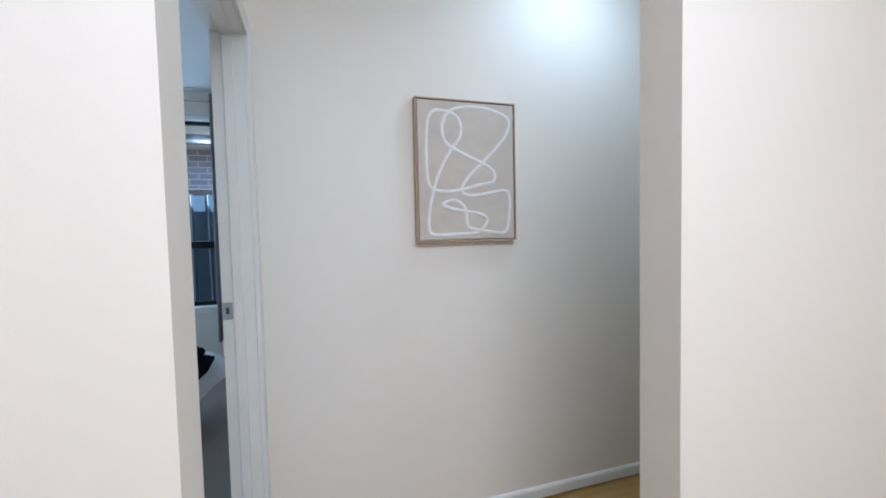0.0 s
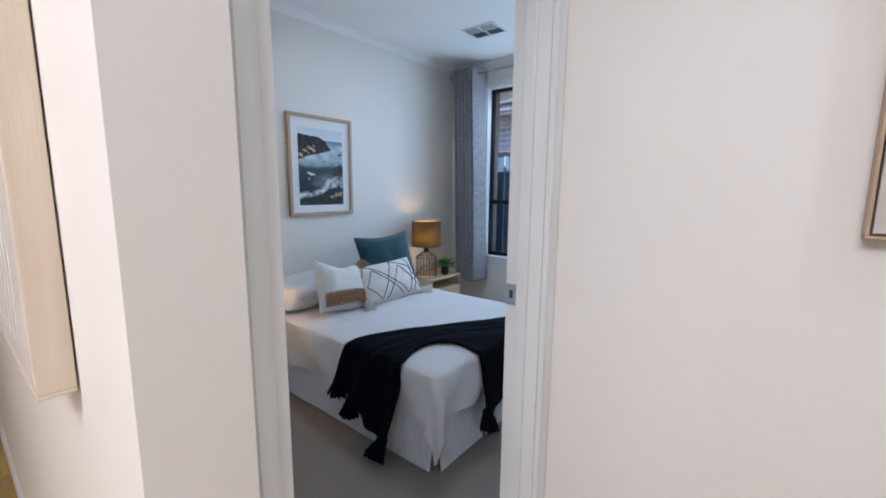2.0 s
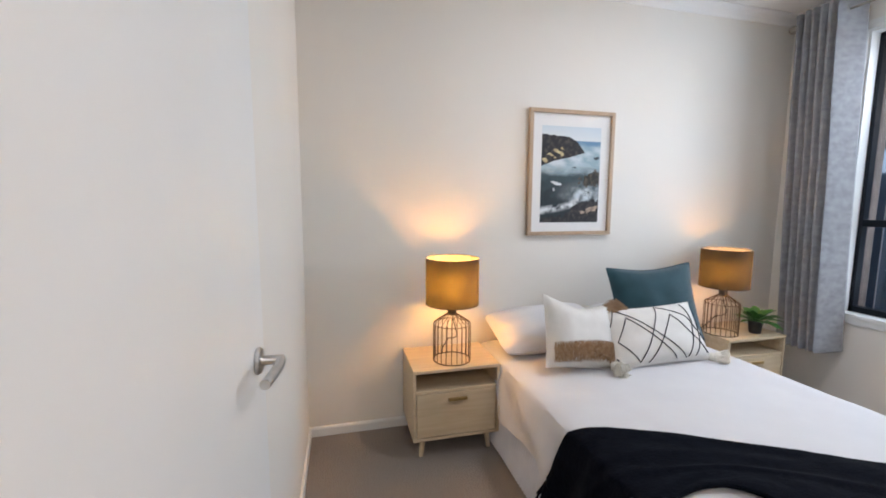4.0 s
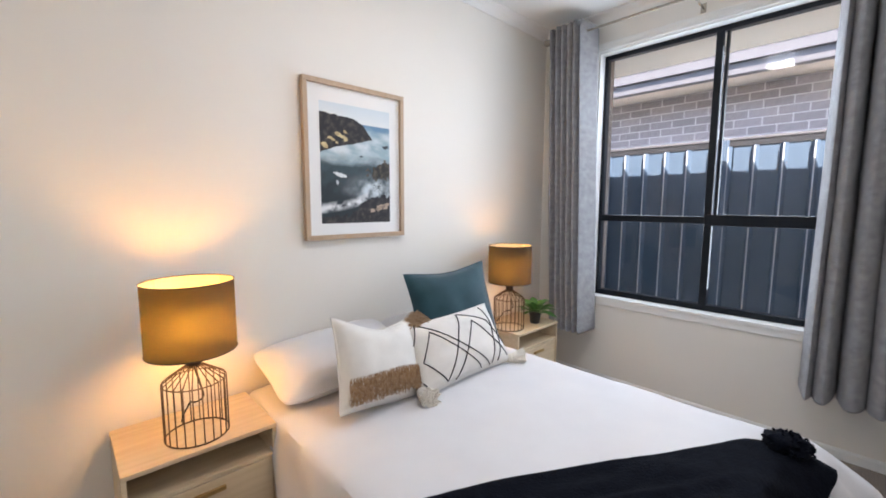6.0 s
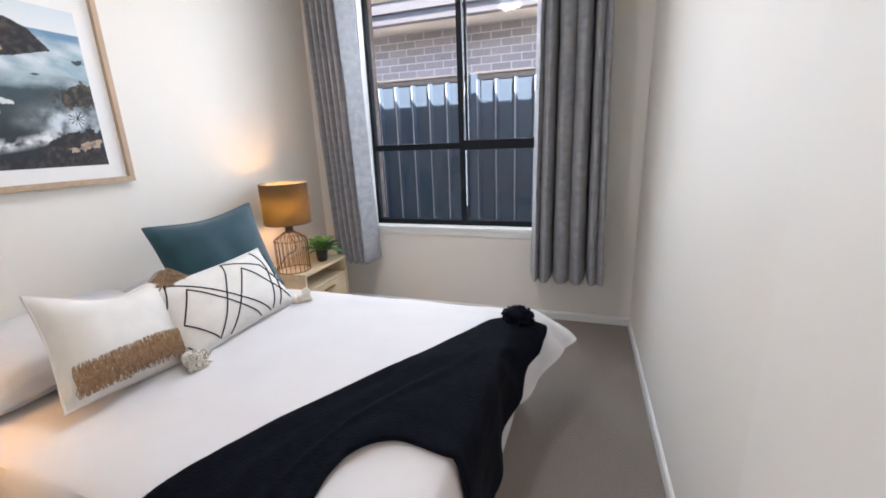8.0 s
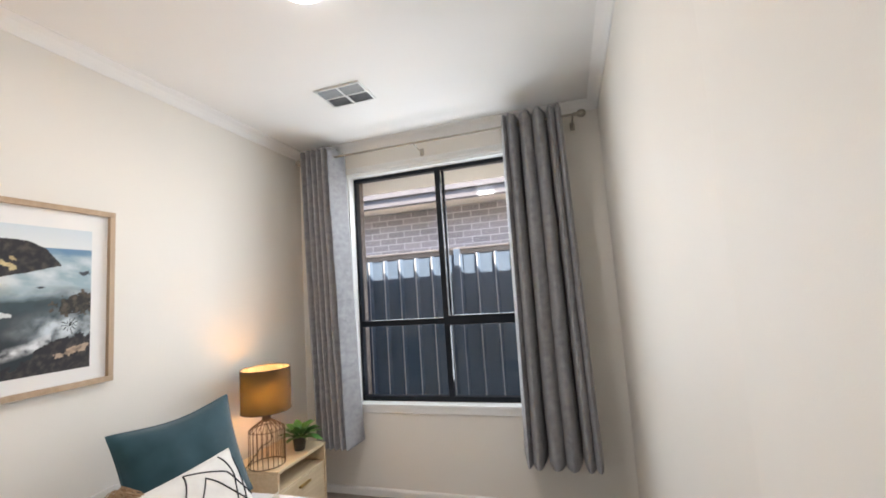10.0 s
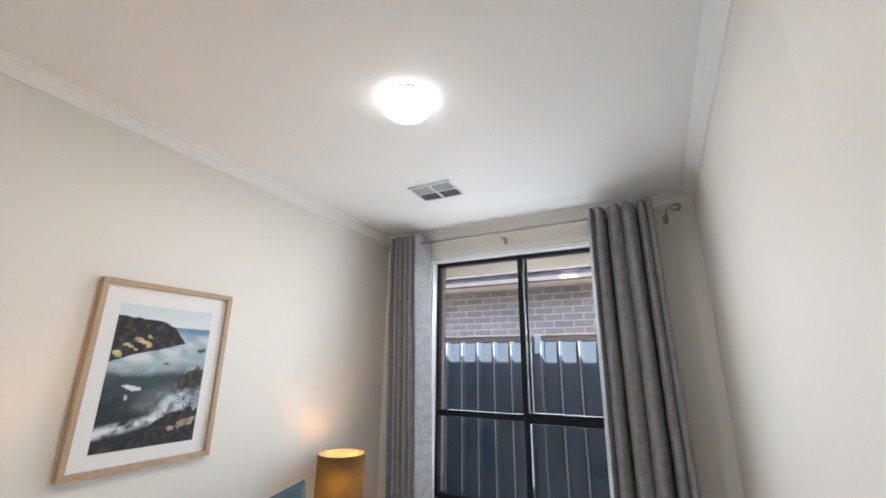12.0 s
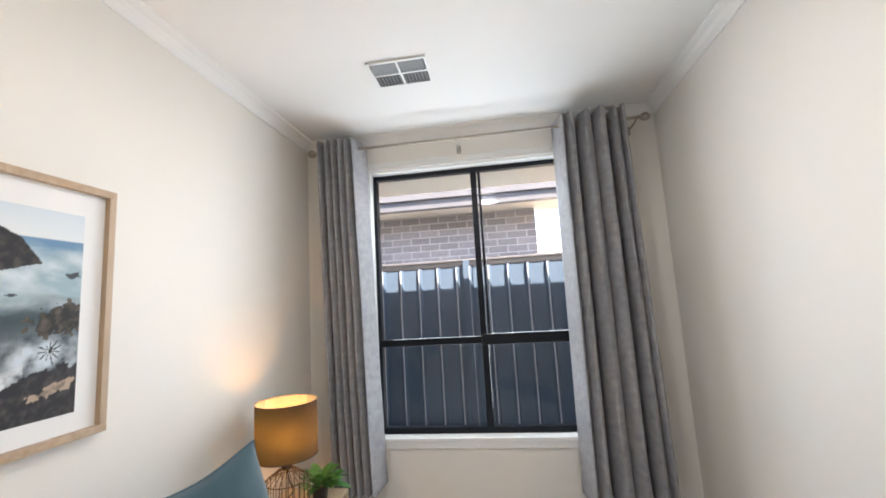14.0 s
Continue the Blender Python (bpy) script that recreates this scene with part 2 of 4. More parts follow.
def lathe(profile, steps=32, bm=None, cx=0.0, cy=0.0, close=False):
    """A turned shape from (radius, height) pairs."""
    bm = bm or bmesh.new()
    rings = []
    for r, z in profile:
        rings.append([bm.verts.new((cx + r * math.cos(2 * math.pi * k / steps), cy + r * math.sin(2 * math.pi * k / steps), z)) for k in range(steps)])
    pairs = list(zip(rings, rings[1:])) + ([(rings[-1], rings[0])] if close else [])
    for a, b in pairs:
        for k in range(steps):
            bm.faces.new((a[k], a[(k + 1) % steps], b[(k + 1) % steps], b[k]))
    if not close:
        if profile[0][0] > 1e-4:
            bm.faces.new(rings[0][::-1])
        if profile[-1][0] > 1e-4:
            bm.faces.new(rings[-1])
    return bm


def tube(points, radius, sides=8, bm=None, closed=False, flat=1.0, up=Vector((0, 0, 1))):
    """A round (or flattened) rod along points."""
    bm = bm or bmesh.new()
    pts = [Vector(p) for p in points]
    n, rings = len(pts), []
    for i, p in enumerate(pts):
        a, b = pts[(i - 1) % n if closed else max(i - 1, 0)], pts[(i + 1) % n if closed else min(i + 1, n - 1)]
        d = (b - a).normalized()
        u = up if abs(d.dot(up)) < 0.95 else Vector((1, 0, 0))
        s = d.cross(u).normalized()
        w = s.cross(d)
        rings.append([bm.verts.new(p + radius * (math.cos(2 * math.pi * k / sides) * s + flat * math.sin(2 * math.pi * k / sides) * w)) for k in range(sides)])
    for i in range(n if closed else n - 1):
        a, b = rings[i], rings[(i + 1) % n]
        for k in range(sides):
            bm.faces.new((a[k], a[(k + 1) % sides], b[(k + 1) % sides], b[k]))
    if not closed:
        bm.faces.new(rings[0][::-1]), bm.faces.new(rings[-1])
    return bm


def spline(keys, steps=8, closed=False):
    """A smooth line through the keys."""
    k = [Vector(p) for p in keys]
    n, out = len(k), []
    for i in range(n if closed else n - 1):
        p0, p1, p2, p3 = (k[(i + j) % n] if closed else k[min(max(i + j, 0), n - 1)] for j in (-1, 0, 1, 2))
        for s in range(steps):
            t = s / steps
            out.append(0.5 * (2 * p1 + (p2 - p0) * t + (2 * p0 - 5 * p1 + 4 * p2 - p3) * t * t + (3 * p1 - p0 - 3 * p2 + p3) * t ** 3))
    if not closed:
        out.append(k[-1])
    return out


def sheet(nu, nv, place, bm=None):
    """A grid whose points come from place(u, v), u and v from 0 to 1."""
    bm = bm or bmesh.new()
    g = [[bm.verts.new(place(i / nu, j / nv)) for j in range(nv + 1)] for i in range(nu + 1)]
    for i in range(nu):
        for j in range(nv):
            bm.faces.new((g[i][j], g[i + 1][j], g[i + 1][j + 1], g[i][j + 1]))
    return bm


def part(name, bm, material, parent=None, label="", smooth=False, kind=""):
    """Links a bmesh as one mesh object, under a thing or a part if one is given."""
    bmesh.ops.recalc_face_normals(bm, faces=bm.faces)
    data = bpy.data.meshes.new(name)
    bm.to_mesh(data)
    bm.free()
    data.materials.append(material)
    if smooth:
        data.polygons.foreach_set("use_smooth", [True] * len(data.polygons))
        data.set_sharp_from_angle(angle=radians(40))
    ob = new(name, data)
    if parent is not None:
        ob.parent = parent
    return tagged(ob, label=label, kind=kind)


def structure(name, bm, material, label, category, smooth=False):
    return tagged(part(name, bm, material, smooth=smooth), label, category, kind="structure")


def thing(name, x, y, z, label, category, group="", rz=0.0, kind=""):
    ob = new(name)
    ob.empty_display_size = 0.1
    ob.matrix_world = pose(x, y, z, 0, 0, rz)
    return tagged(ob, label, category, group, kind)


def extrude_profile(profile, a, b, along, across, up=Vector((0, 0, 1)), bm=None):
    """A moulding: a profile of (across, up) pairs swept from a to b."""
    bm = bm or bmesh.new()
    across = Vector(across)
    r1 = [bm.verts.new(Vector(a) + across * p + up * q) for p, q in profile]
    r2 = [bm.verts.new(Vector(b) + across * p + up * q) for p, q in profile]
    n = len(profile)
    for k in range(n):
        bm.faces.new((r1[k], r1[(k + 1) % n], r2[(k + 1) % n], r2[k]))
    bm.faces.new(r1[::-1]), bm.faces.new(r2)
    return bm


# ---- plan ----
HEAD, RIGHT, NEAR, FAR, CEILING = -2.49, -0.08, 0.87, 4.34, 2.74
NICHE, NICHE_X = 0.735, -1.06            # made-up step in the wall, so that the open door fits the camera's view
DOOR_IN, DOOR_OUT = -0.18, -0.066         # the two faces of the wall with the bedroom door
HINGE, LATCH, DOOR_H = 0.810, 1.605, 2.12  # the door opening
DOOR_BACK, DOOR_FACE = -0.262, -0.112       # the same two faces on the hinge side, shifted to fit the camera's view
ART_WALL = 1.668
GATE_A, GATE_B = 0.607, 0.730              # the wall through which the walk begins
GATE_X0, GATE_X1 = -0.050, 0.955
WX0, WX1, WZ0, WZ1 = -2.035, -0.555, 0.670, 2.482   # the window opening

# floors
structure("floor", boxes((HEAD - 0.1, -0.125, GATE_B, FAR + 0.1, -0.12, 0.0), (-0.125, RIGHT + 0.06, 1.722, FAR + 0.1, -0.12, 0.0)), CARPET,
          "taupe loop-pile carpet on the bedroom floor", "floor")
structure("floor_hall", boxes((-0.125, 2.7, GATE_B, 1.719, -0.12, -0.014), (-5.2, 2.7, -1.9, GATE_B, -0.12, -0.014)), OAK_FLOOR,
          "underlay beneath the timber boards of the hall", "floor")

# bedroom walls
structure("wall_head", boxes((HEAD - 0.11, HEAD, GATE_B + 0.001, FAR, 0, CEILING)), PAINT, "warm white painted bedroom wall behind the bed", "wall")
structure("wall_window", boxes((HEAD - 0.11, WX0, FAR, FAR + 0.11, 0, CEILING), (WX1, RIGHT + 0.11, FAR, FAR + 0.11, 0, CEILING),
                               (WX0, WX1, FAR, FAR + 0.11, 0, WZ0), (WX0, WX1, FAR, FAR + 0.11, WZ1, CEILING)), PAINT,
          "warm white painted wall with the bedroom window", "wall")
bm = bmesh.new()
plan = [(DOOR_IN, LATCH + 0.02), (DOOR_OUT, LATCH + 0.02), (DOOR_OUT, 1.72), (RIGHT + 0.11, 1.722), (RIGHT + 0.11, FAR), (RIGHT, FAR), (RIGHT, 2.35)]
low, high = ([bm.verts.new((x, y, z)) for x, y in plan] for z in (0, CEILING))
bm.faces.new(low[::-1]), bm.faces.new(high)
for k in range(len(plan)):
    bm.faces.new((low[k], low[(k + 1) % len(plan)], high[(k + 1) % len(plan)], high[k]))
structure("wall_right", bm, PAINT, "plain warm white painted bedroom wall", "wall")
structure("wall_near", boxes((HEAD, NICHE_X, GATE_B + 0.001, NEAR, 0, CEILING), (NICHE_X, DOOR_BACK, GATE_B + 0.001, NICHE, 0, CEILING)), PAINT, "warm white painted wall behind the open door", "wall")
structure("wall_door", boxes((DOOR_BACK, DOOR_FACE, GATE_B + 0.001, HINGE - 0.02, 0, CEILING), (DOOR_IN, DOOR_OUT, HINGE - 0.02, LATCH + 0.02, DOOR_H + 0.02, CEILING)), PAINT, "warm white painted wall with the bedroom doorway", "wall")
# hall walls
structure("wall_art", boxes((DOOR_OUT, 2.7, ART_WALL, 1.72, 0, CEILING)), PAINT, "off-white painted hall wall with a framed canvas", "wall")
structure("wall_gate_left", boxes((-5.2, GATE_X0, GATE_A, GATE_B, 0, CEILING)), PAINT, "white painted wall beside the hall opening", "wall")
structure("wall_gate_right", boxes((GATE_X1, 2.7, GATE_A, GATE_B, 0, CEILING)), PAINT, "white painted wall beside the hall opening", "wall")
structure("wall_hall_end", boxes((2.7, 2.8, -1.9, 1.72, 0, CEILING)), PAINT, "plain white painted wall at the end of the hall", "wall")
structure("wall_entry_back", boxes((-5.2, 2.8, -2.0, -1.9, 0, CEILING)), PAINT, "plain white painted wall of the entry", "wall")
structure("wall_entry_end", boxes((-5.3, -5.2, -2.0, GATE_B, 0, CEILING)), PAINT, "plain white painted wall at the end of the passage", "wall")
# ceilings
structure("ceiling", boxes((HEAD - 0.11, RIGHT + 0.11, GATE_B, FAR + 0.11, CEILING, CEILING + 0.1)), CEIL, "flat white plaster bedroom ceiling", "ceiling")
structure("ceiling_hall", boxes((RIGHT + 0.112, 2.8, GATE_B, 1.72, CEILING, CEILING + 0.1), (-5.3, 2.8, -2.0, GATE_B - 0.001, CEILING, CEILING + 0.1)), CEIL,
          "flat white plaster hall ceiling", "ceiling")

# cornice and skirting
COVE = [(p * 1.05, q * 1.05) for p, q in ((0.0, 0.0), (0.0, -0.062), (0.008, -0.062), (0.014, -0.052), (0.022, -0.036), (0.036, -0.022), (0.052, -0.014), (0.062, -0.008), (0.062, 0.0))]
SKIRT = [(0.0, 0.0), (0.013, 0.0), (0.013, 0.044), (0.010, 0.051), (0.005, 0.056), (0.0, 0.058)]
RUNS = [((HEAD, NEAR), (HEAD, FAR), (1, 0)), ((HEAD, FAR), (RIGHT, FAR), (0, -1)), ((RIGHT, FAR), (RIGHT, 2.35), (-1, 0)), ((RIGHT, 2.36), (DOOR_IN, LATCH + 0.02), (-0.99, 0.14)), ((HEAD, NEAR), (NICHE_X, NEAR), (0, 1))]
bm = bmesh.new()
for a, b, n in RUNS:
    extrude_profile(COVE, (*a, CEILING - 0.0005), (*b, CEILING - 0.0005), None, (*n, 0), bm=bm)
structure("cornice", bm, CEIL, "slim white coved plaster cornice", "cornice")
bm = bmesh.new()
for a, b, n in RUNS:
    extrude_profile(SKIRT, (*a, 0.001), (*b, 0.001), None, (*n, 0), bm=bm)
structure("baseboard", bm, GLOSS, "low white painted skirting board", "baseboard")
bm = bmesh.new()
for a, b, n in [((DOOR_OUT, ART_WALL), (2.7, ART_WALL), (0, -1)), ((-5.2, GATE_A), (GATE_X0, GATE_A), (0, -1)), ((GATE_X1, GATE_A), (2.7, GATE_A), (0, -1)), ((GATE_X1, GATE_B), (2.7, GATE_B), (0, 1))]:
    extrude_profile(SKIRT, (*a, 0.0), (*b, 0.0), None, (*n, 0), bm=bm)
structure("baseboard_hall", bm, GLOSS, "low white painted skirting board in the hall", "baseboard")

# ---- bedroom door ----
door = tagged(new("door_1"), "white painted flush door standing open, with a satin lever", "door", kind="structure")
door.matrix_world = pose(DOOR_BACK + 0.004, 0.860, 0.0, 0, 0, 175.8)
part("leaf", boxes((0.004, 0.72, 0.0, 0.037, 0.012, DOOR_H - 0.004), bevel=0.002), GLOSS, door)
for sgn in (1, -1):
    y0 = 0.0 if sgn < 0 else 0.037
    lever = part("door_handle", lathe([(0.026, 0.0), (0.027, 0.004), (0.024, 0.009), (0.011, 0.011), (0.0095, 0.014), (0.0095, 0.05), (0.0, 0.05)], 24), STEEL, door, "satin chrome lever handle", smooth=True)
    lever.matrix_parent_inverse = Matrix.Identity(4)
    lever.matrix_basis = pose(0.665, y0, 1.08, -90 * sgn)
    bar = part("lever", tube(spline([(0, 0, 0.045), (-0.03, 0, 0.048), (-0.075, 0, 0.046), (-0.115, 0, 0.042)], 5), 0.0095, 10), STEEL, lever, smooth=True)
for z in (0.25, 1.05, 1.9):
    part("hinge", tube([(0.0, 0.039, z - 0.05), (0.0, 0.039, z + 0.05)], 0.007, 10), STEEL, door, "steel butt hinge", smooth=True)

jamb = tagged(new("door_frame"), "white painted timber door frame with moulded architraves", "door frame", kind="structure")
part("jamb", boxes((DOOR_IN - 0.001, DOOR_OUT + 0.001, LATCH, LATCH + 0.02, 0.0, DOOR_H)), GLOSS, jamb)
part("jamb", boxes((DOOR_BACK - 0.001, DOOR_FACE + 0.001, HINGE - 0.0198, HINGE, 0.0, DOOR_H)), GLOSS, jamb)
part("head", boxes((DOOR_IN - 0.001, DOOR_OUT + 0.001, HINGE - 0.02, LATCH + 0.02, DOOR_H, DOOR_H + 0.02)), GLOSS, jamb)
part("stop", boxes((DOOR_IN + 0.040, DOOR_IN + 0.075, LATCH - 0.012, LATCH - 0.0005, 0.0, DOOR_H - 0.012), bevel=0.002), GLOSS, jamb)
part("stop", boxes((DOOR_BACK + 0.040, DOOR_BACK + 0.075, HINGE + 0.0005, HINGE + 0.012, 0.0, DOOR_H - 0.012), bevel=0.002), GLOSS, jamb)
part("stop", boxes((DOOR_IN + 0.040, DOOR_IN + 0.075, HINGE, LATCH, DOOR_H - 0.012, DOOR_H - 0.0005), bevel=0.002), GLOSS, jamb)
ARCH = [(0.0, 0.0), (0.0, 0.012), (0.006, 0.016), (0.014, 0.016), (0.020, 0.011), (0.030, 0.012), (0.042, 0.018), (0.052, 0.018), (0.056, 0.014), (0.056, 0.0)]
x = DOOR_OUT + 0.002
part("architrave", extrude_profile(ARCH, (x, LATCH + 0.004, 0), (x, LATCH + 0.004, DOOR_H + 0.06), None, (0, 1, 0), Vector((1, 0, 0))), GLOSS, jamb, smooth=True)
part("architrave", extrude_profile(ARCH, (DOOR_FACE + 0.002, HINGE - 0.004, 0), (DOOR_FACE + 0.002, HINGE - 0.004, DOOR_H + 0.06), None, (0, -1, 0), Vector((1, 0, 0))), GLOSS, jamb, smooth=True)
for x, out in ((DOOR_OUT + 0.002, 1), (DOOR_IN - 0.002, -1)):
    part("architrave", extrude_profile(ARCH, (x, HINGE - 0.004, DOOR_H + 0.004), (x, LATCH + 0.004, DOOR_H + 0.004), None, (0, 0, 1), Vector((out, 0, 0))), GLOSS, jamb, smooth=True)
strike = part("strike_plate", boxes((DOOR_IN + 0.001, DOOR_IN + 0.034, LATCH - 0.0025, LATCH - 0.0002, 1.045, 1.112)), STEEL, jamb, "satin chrome strike plate")
# dark patch on the plate in place of a shaded hole
part("latch_hole", boxes((DOOR_IN + 0.012, DOOR_IN + 0.024, LATCH - 0.0032, LATCH - 0.0022, 1.066, 1.092)), RECESS_SHADE, strike)

# ---- window ----
window = tagged(new("window_1"), "black aluminium sliding window with white painted sill", "window", kind="structure")
FY0, FY1 = FAR + 0.075, FAR + 0.13
MID, BAR = -1.287, 1.272
part("window_frame", boxes((WX0, WX1, FY0, FY1, WZ1 - 0.042, WZ1), (WX0, WX1, FY0, FY1, WZ0, WZ0 + 0.042), (WX0, WX0 + 0.034, FY0, FY1, WZ0, WZ1), (WX1 - 0.034, WX1, FY0, FY1, WZ0, WZ1), bevel=0.003), FRAME_BLACK, window)
part("transom", boxes((WX0 + 0.03, MID - 0.02, FY0 + 0.004, FY1 - 0.01, BAR - 0.025, BAR + 0.022), bevel=0.004), FRAME_BLACK, window)
part("transom", boxes((MID - 0.0195, WX1 - 0.03, FY0 - 0.006, FY1 - 0.01, BAR - 0.036, BAR + 0.036), bevel=0.004), FRAME_BLACK, window)
part("mullion", boxes((MID - 0.026, MID + 0.016, FY0 + 0.002, FY1 - 0.014, BAR + 0.02, WZ1 - 0.03), bevel=0.003), FRAME_BLACK, window)
part("mullion", boxes((MID + 0.024, MID + 0.042, FY0 + 0.022, FY1 - 0.004, BAR + 0.02, WZ1 - 0.03), bevel=0.003), FRAME_BLACK, window)
part("mullion", boxes((MID - 0.022, MID + 0.022, FY0 + 0.002, FY1 - 0.014, WZ0 + 0.03, BAR - 0.02), bevel=0.003), FRAME_BLACK, window)
for x0, x1, z0, z1 in ((WX0 + 0.03, MID, WZ0 + 0.03, BAR), (MID, WX1 - 0.03, WZ0 + 0.03, BAR), (WX0 + 0.03, MID, BAR, WZ1 - 0.03), (MID, WX1 - 0.03, BAR, WZ1 - 0.03)):
    pane = part("pane", boxes((x0, x1, FY0 + 0.030, FY0 + 0.034, z0, z1)), GLASS, window)
    pane.visible_shadow = False
part("reveal", boxes((WX0 - 0.001, WX0 + 0.012, FAR - 0.001, FY0, WZ0, WZ1), (WX1 - 0.012, WX1 + 0.001, FAR - 0.001, FY0, WZ0, WZ1), (WX0 + 0.012, WX1 - 0.012, FAR - 0.001, FY0, WZ1 - 0.012, WZ1 + 0.001)), GLOSS, window, "white painted window reveal")
part("window_sill", boxes((WX0 - 0.05, WX1 + 0.05, FAR - 0.022, FY0, WZ0 - 0.022, WZ0 + 0.004), bevel=0.004), GLOSS, window, "white painted window sill")
part("apron", boxes((WX0 - 0.04, WX1 + 0.04, FAR - 0.014, FAR - 0.001, WZ0 - 0.062, WZ0 - 0.0222), bevel=0.003), GLOSS, window)
for a, b, n in (((WX0, FAR - 0.002, WZ0), (WX0, FAR - 0.002, WZ1 + 0.056), (-1, 0, 0)), ((WX1, FAR - 0.002, WZ0), (WX1, FAR - 0.002, WZ1 + 0.056), (1, 0, 0)), ((WX0, FAR - 0.002, WZ1), (WX1, FAR - 0.002, WZ1), (0, 0, 1))):
    part("architrave", extrude_profile(ARCH, a, b, None, n, Vector((0, -1, 0))), GLOSS, window, smooth=True)

# ---- bedroom things ----
# bed: a valanced base and mattress
BX0, BX1, BY0, BY1, BTOP = -2.47, -0.76, 1.955, 3.285, 0.505
bed = thing("bed", (BX0 + BX1) / 2, (BY0 + BY1) / 2, 0, "double bed base with a grey-white pleated valance", "bed")
cx, cy = (BX0 + BX1) / 2, (BY0 + BY1) / 2
part("mattress", boxes((BX0 - cx, BX1 - cx - 0.01, BY0 + 0.01 - cy, BY1 - 0.01 - cy, 0.27, BTOP - 0.012), bevel=0.03), SHEET, bed)
part("base", boxes((BX0 - cx, BX1 - cx - 0.02, BY0 + 0.02 - cy, BY1 - 0.02 - cy, 0.06, 0.268), bevel=0.01), VALANCE, bed)


def pleats(u, length, v, a, b, n):
    """A point on a pleated hanging strip from a to b, n pointing outward."""
    w = Vector(a).lerp(Vector(b), u)
    ripple = 0.004 * math.sin(u * length * 2 * math.pi / 0.024) + 0.012 * noise.noise((u * length * 3, v, a[0]))
    flare = 0.012 + 0.050 * v
    return w + Vector(n) * (flare + ripple * (0.4 + 0.6 * v)) + Vector((0, 0, 0.30 - 0.292 * v))


x0, x1, y0, y1 = BX0 - cx, BX1 - cx - 0.01, BY0 + 0.005 - cy, BY1 - 0.005 - cy
for a, b, n, l in (((x0, y0, 0), (x1 + 0.02, y0, 0), (0, -1, 0), 1.7), ((x1, y0 - 0.02, 0), (x1, y1 + 0.02, 0), (1, 0, 0), 1.33), ((x0, y1, 0), (x1 + 0.02, y1, 0), (0, 1, 0), 1.7)):
    part("valance", sheet(int(l / 0.006), 5, lambda u, v: pleats(u, l, v, a, b, n)), VALANCE, bed, "pleated grey-white cotton valance", smooth=True)


def over_bed(p, q, lift, wob):
    """Lays the unrolled point (p, q) over the mattress: flat on top, hanging at the sides and at the foot."""
    dx, dy0, dy1 = p - BX1, BY0 - q, q - BY1
    ex, ey, sy = max(dx, 0.0), max(dy0, dy1, 0.0), (-1 if dy0 > dy1 else 1)
    fall = flat = math.hypot(ex, ey)
    bend = 0.035
    x, y = min(p, BX1), min(max(q, BY0), BY1)
    if fall <= 0:
        edge = min(-dx, -dy0, -dy1)
        sag = 0.010 * math.exp(-edge / 0.05)
        return Vector((x, y, BTOP + lift - sag + wob * 0.4))
    out = bend * (1 - math.exp(-fall / bend)) + lift + 0.05 * fall
    if ex > 0 and ey > 0:
        share = min(ex, ey) / max(ex, ey)
        out += share ** 0.6 * fall * (0.55 if sy > 0 else 0.2)
        fall *= 1 + share * (0.10 if sy > 0 else 0.28)
    stiff = math.exp(-((min(q, BY1) - BY1) / 0.30) ** 2) if ex > 0 and sy > 0 else 0.0
    stiff *= ex / flat
    rest = stiff * (1 - math.exp(-flat / 0.14))
    out += 0.23 * rest
    fall -= 0.12 * rest
    z = BTOP + lift - 0.010 - max(fall - bend * 0.55, 0) * (0.93 if ex * ey > 0 else 0.985) - 0.4 * bend * (1 - math.exp(-fall / bend))
    return Vector((x + ex / flat * (out + wob), y + sy * ey / flat * (out + wob), max(z, 0.012 + lift)))


def spread_point(u, v):
    drop = 0.235
    q = BY0 - 0.28 + v * (BY1 - BY0 + 0.28 + drop)
    p = BX0 + u * (BX1 + drop + 0.07 * math.exp(-((q - 3.1) / 0.25) ** 2) - BX0)
    w = 0.010 * noise.noise((p * 3.1, q * 2.3, 4.0)) + 0.006 * noise.noise((p * 9, q * 7, 1.0))
    hang = max(p - BX1, BY0 - q, q - BY1, 0)
    w += hang * 0.08 * math.sin((p + q) * 16 + 2 * noise.noise((p * 2, q * 2, 7)))
    return over_bed(p, q, 0.006, w)


spread = thing("bedspread", 0, 0, 0, "white cotton bedspread draped over the mattress and foot", "bedspread")
cover = part("cover", sheet(110, 100, spread_point), SHEET, spread, smooth=True)
cover.modifiers.new("thick", "SOLIDIFY").thickness = 0.005
for name_v in (0.0, 1.0):
    part("hem", sheet(110, 1, lambda u, v: spread_point(u, abs(name_v - 0.022 * v)) + Vector((0, 0.004 if name_v else -0.004, -0.001))), SHEET, spread, smooth=True)
part("hem", sheet(1, 100, lambda u, v: spread_point(1 - 0.02 * u, v) + Vector((0.004, 0, -0.001))), SHEET, spread, smooth=True)

# black throw, laid aslant over the foot of the bed
BACK = spline([(-1.455, 1.715, 0), (-1.395, 1.95, 0), (-1.295, 2.19, 0), (-1.165, 2.45, 0), (-1.02, 2.70, 0), (-0.895, 2.91, 0), (-0.79, 3.11, 0), (-0.65, 3.19, 0)], 10)
FRONT = spline([(-1.03, 1.45, 0), (-0.95, 1.74, 0), (-0.945, 1.90, 0), (-1.00, 2.05, 0), (-0.99, 2.20, 0), (-0.90, 2.29, 0), (-0.765, 2.285, 0), (-0.60, 2.28, 0), (-0.36, 2.30, 0)], 10)


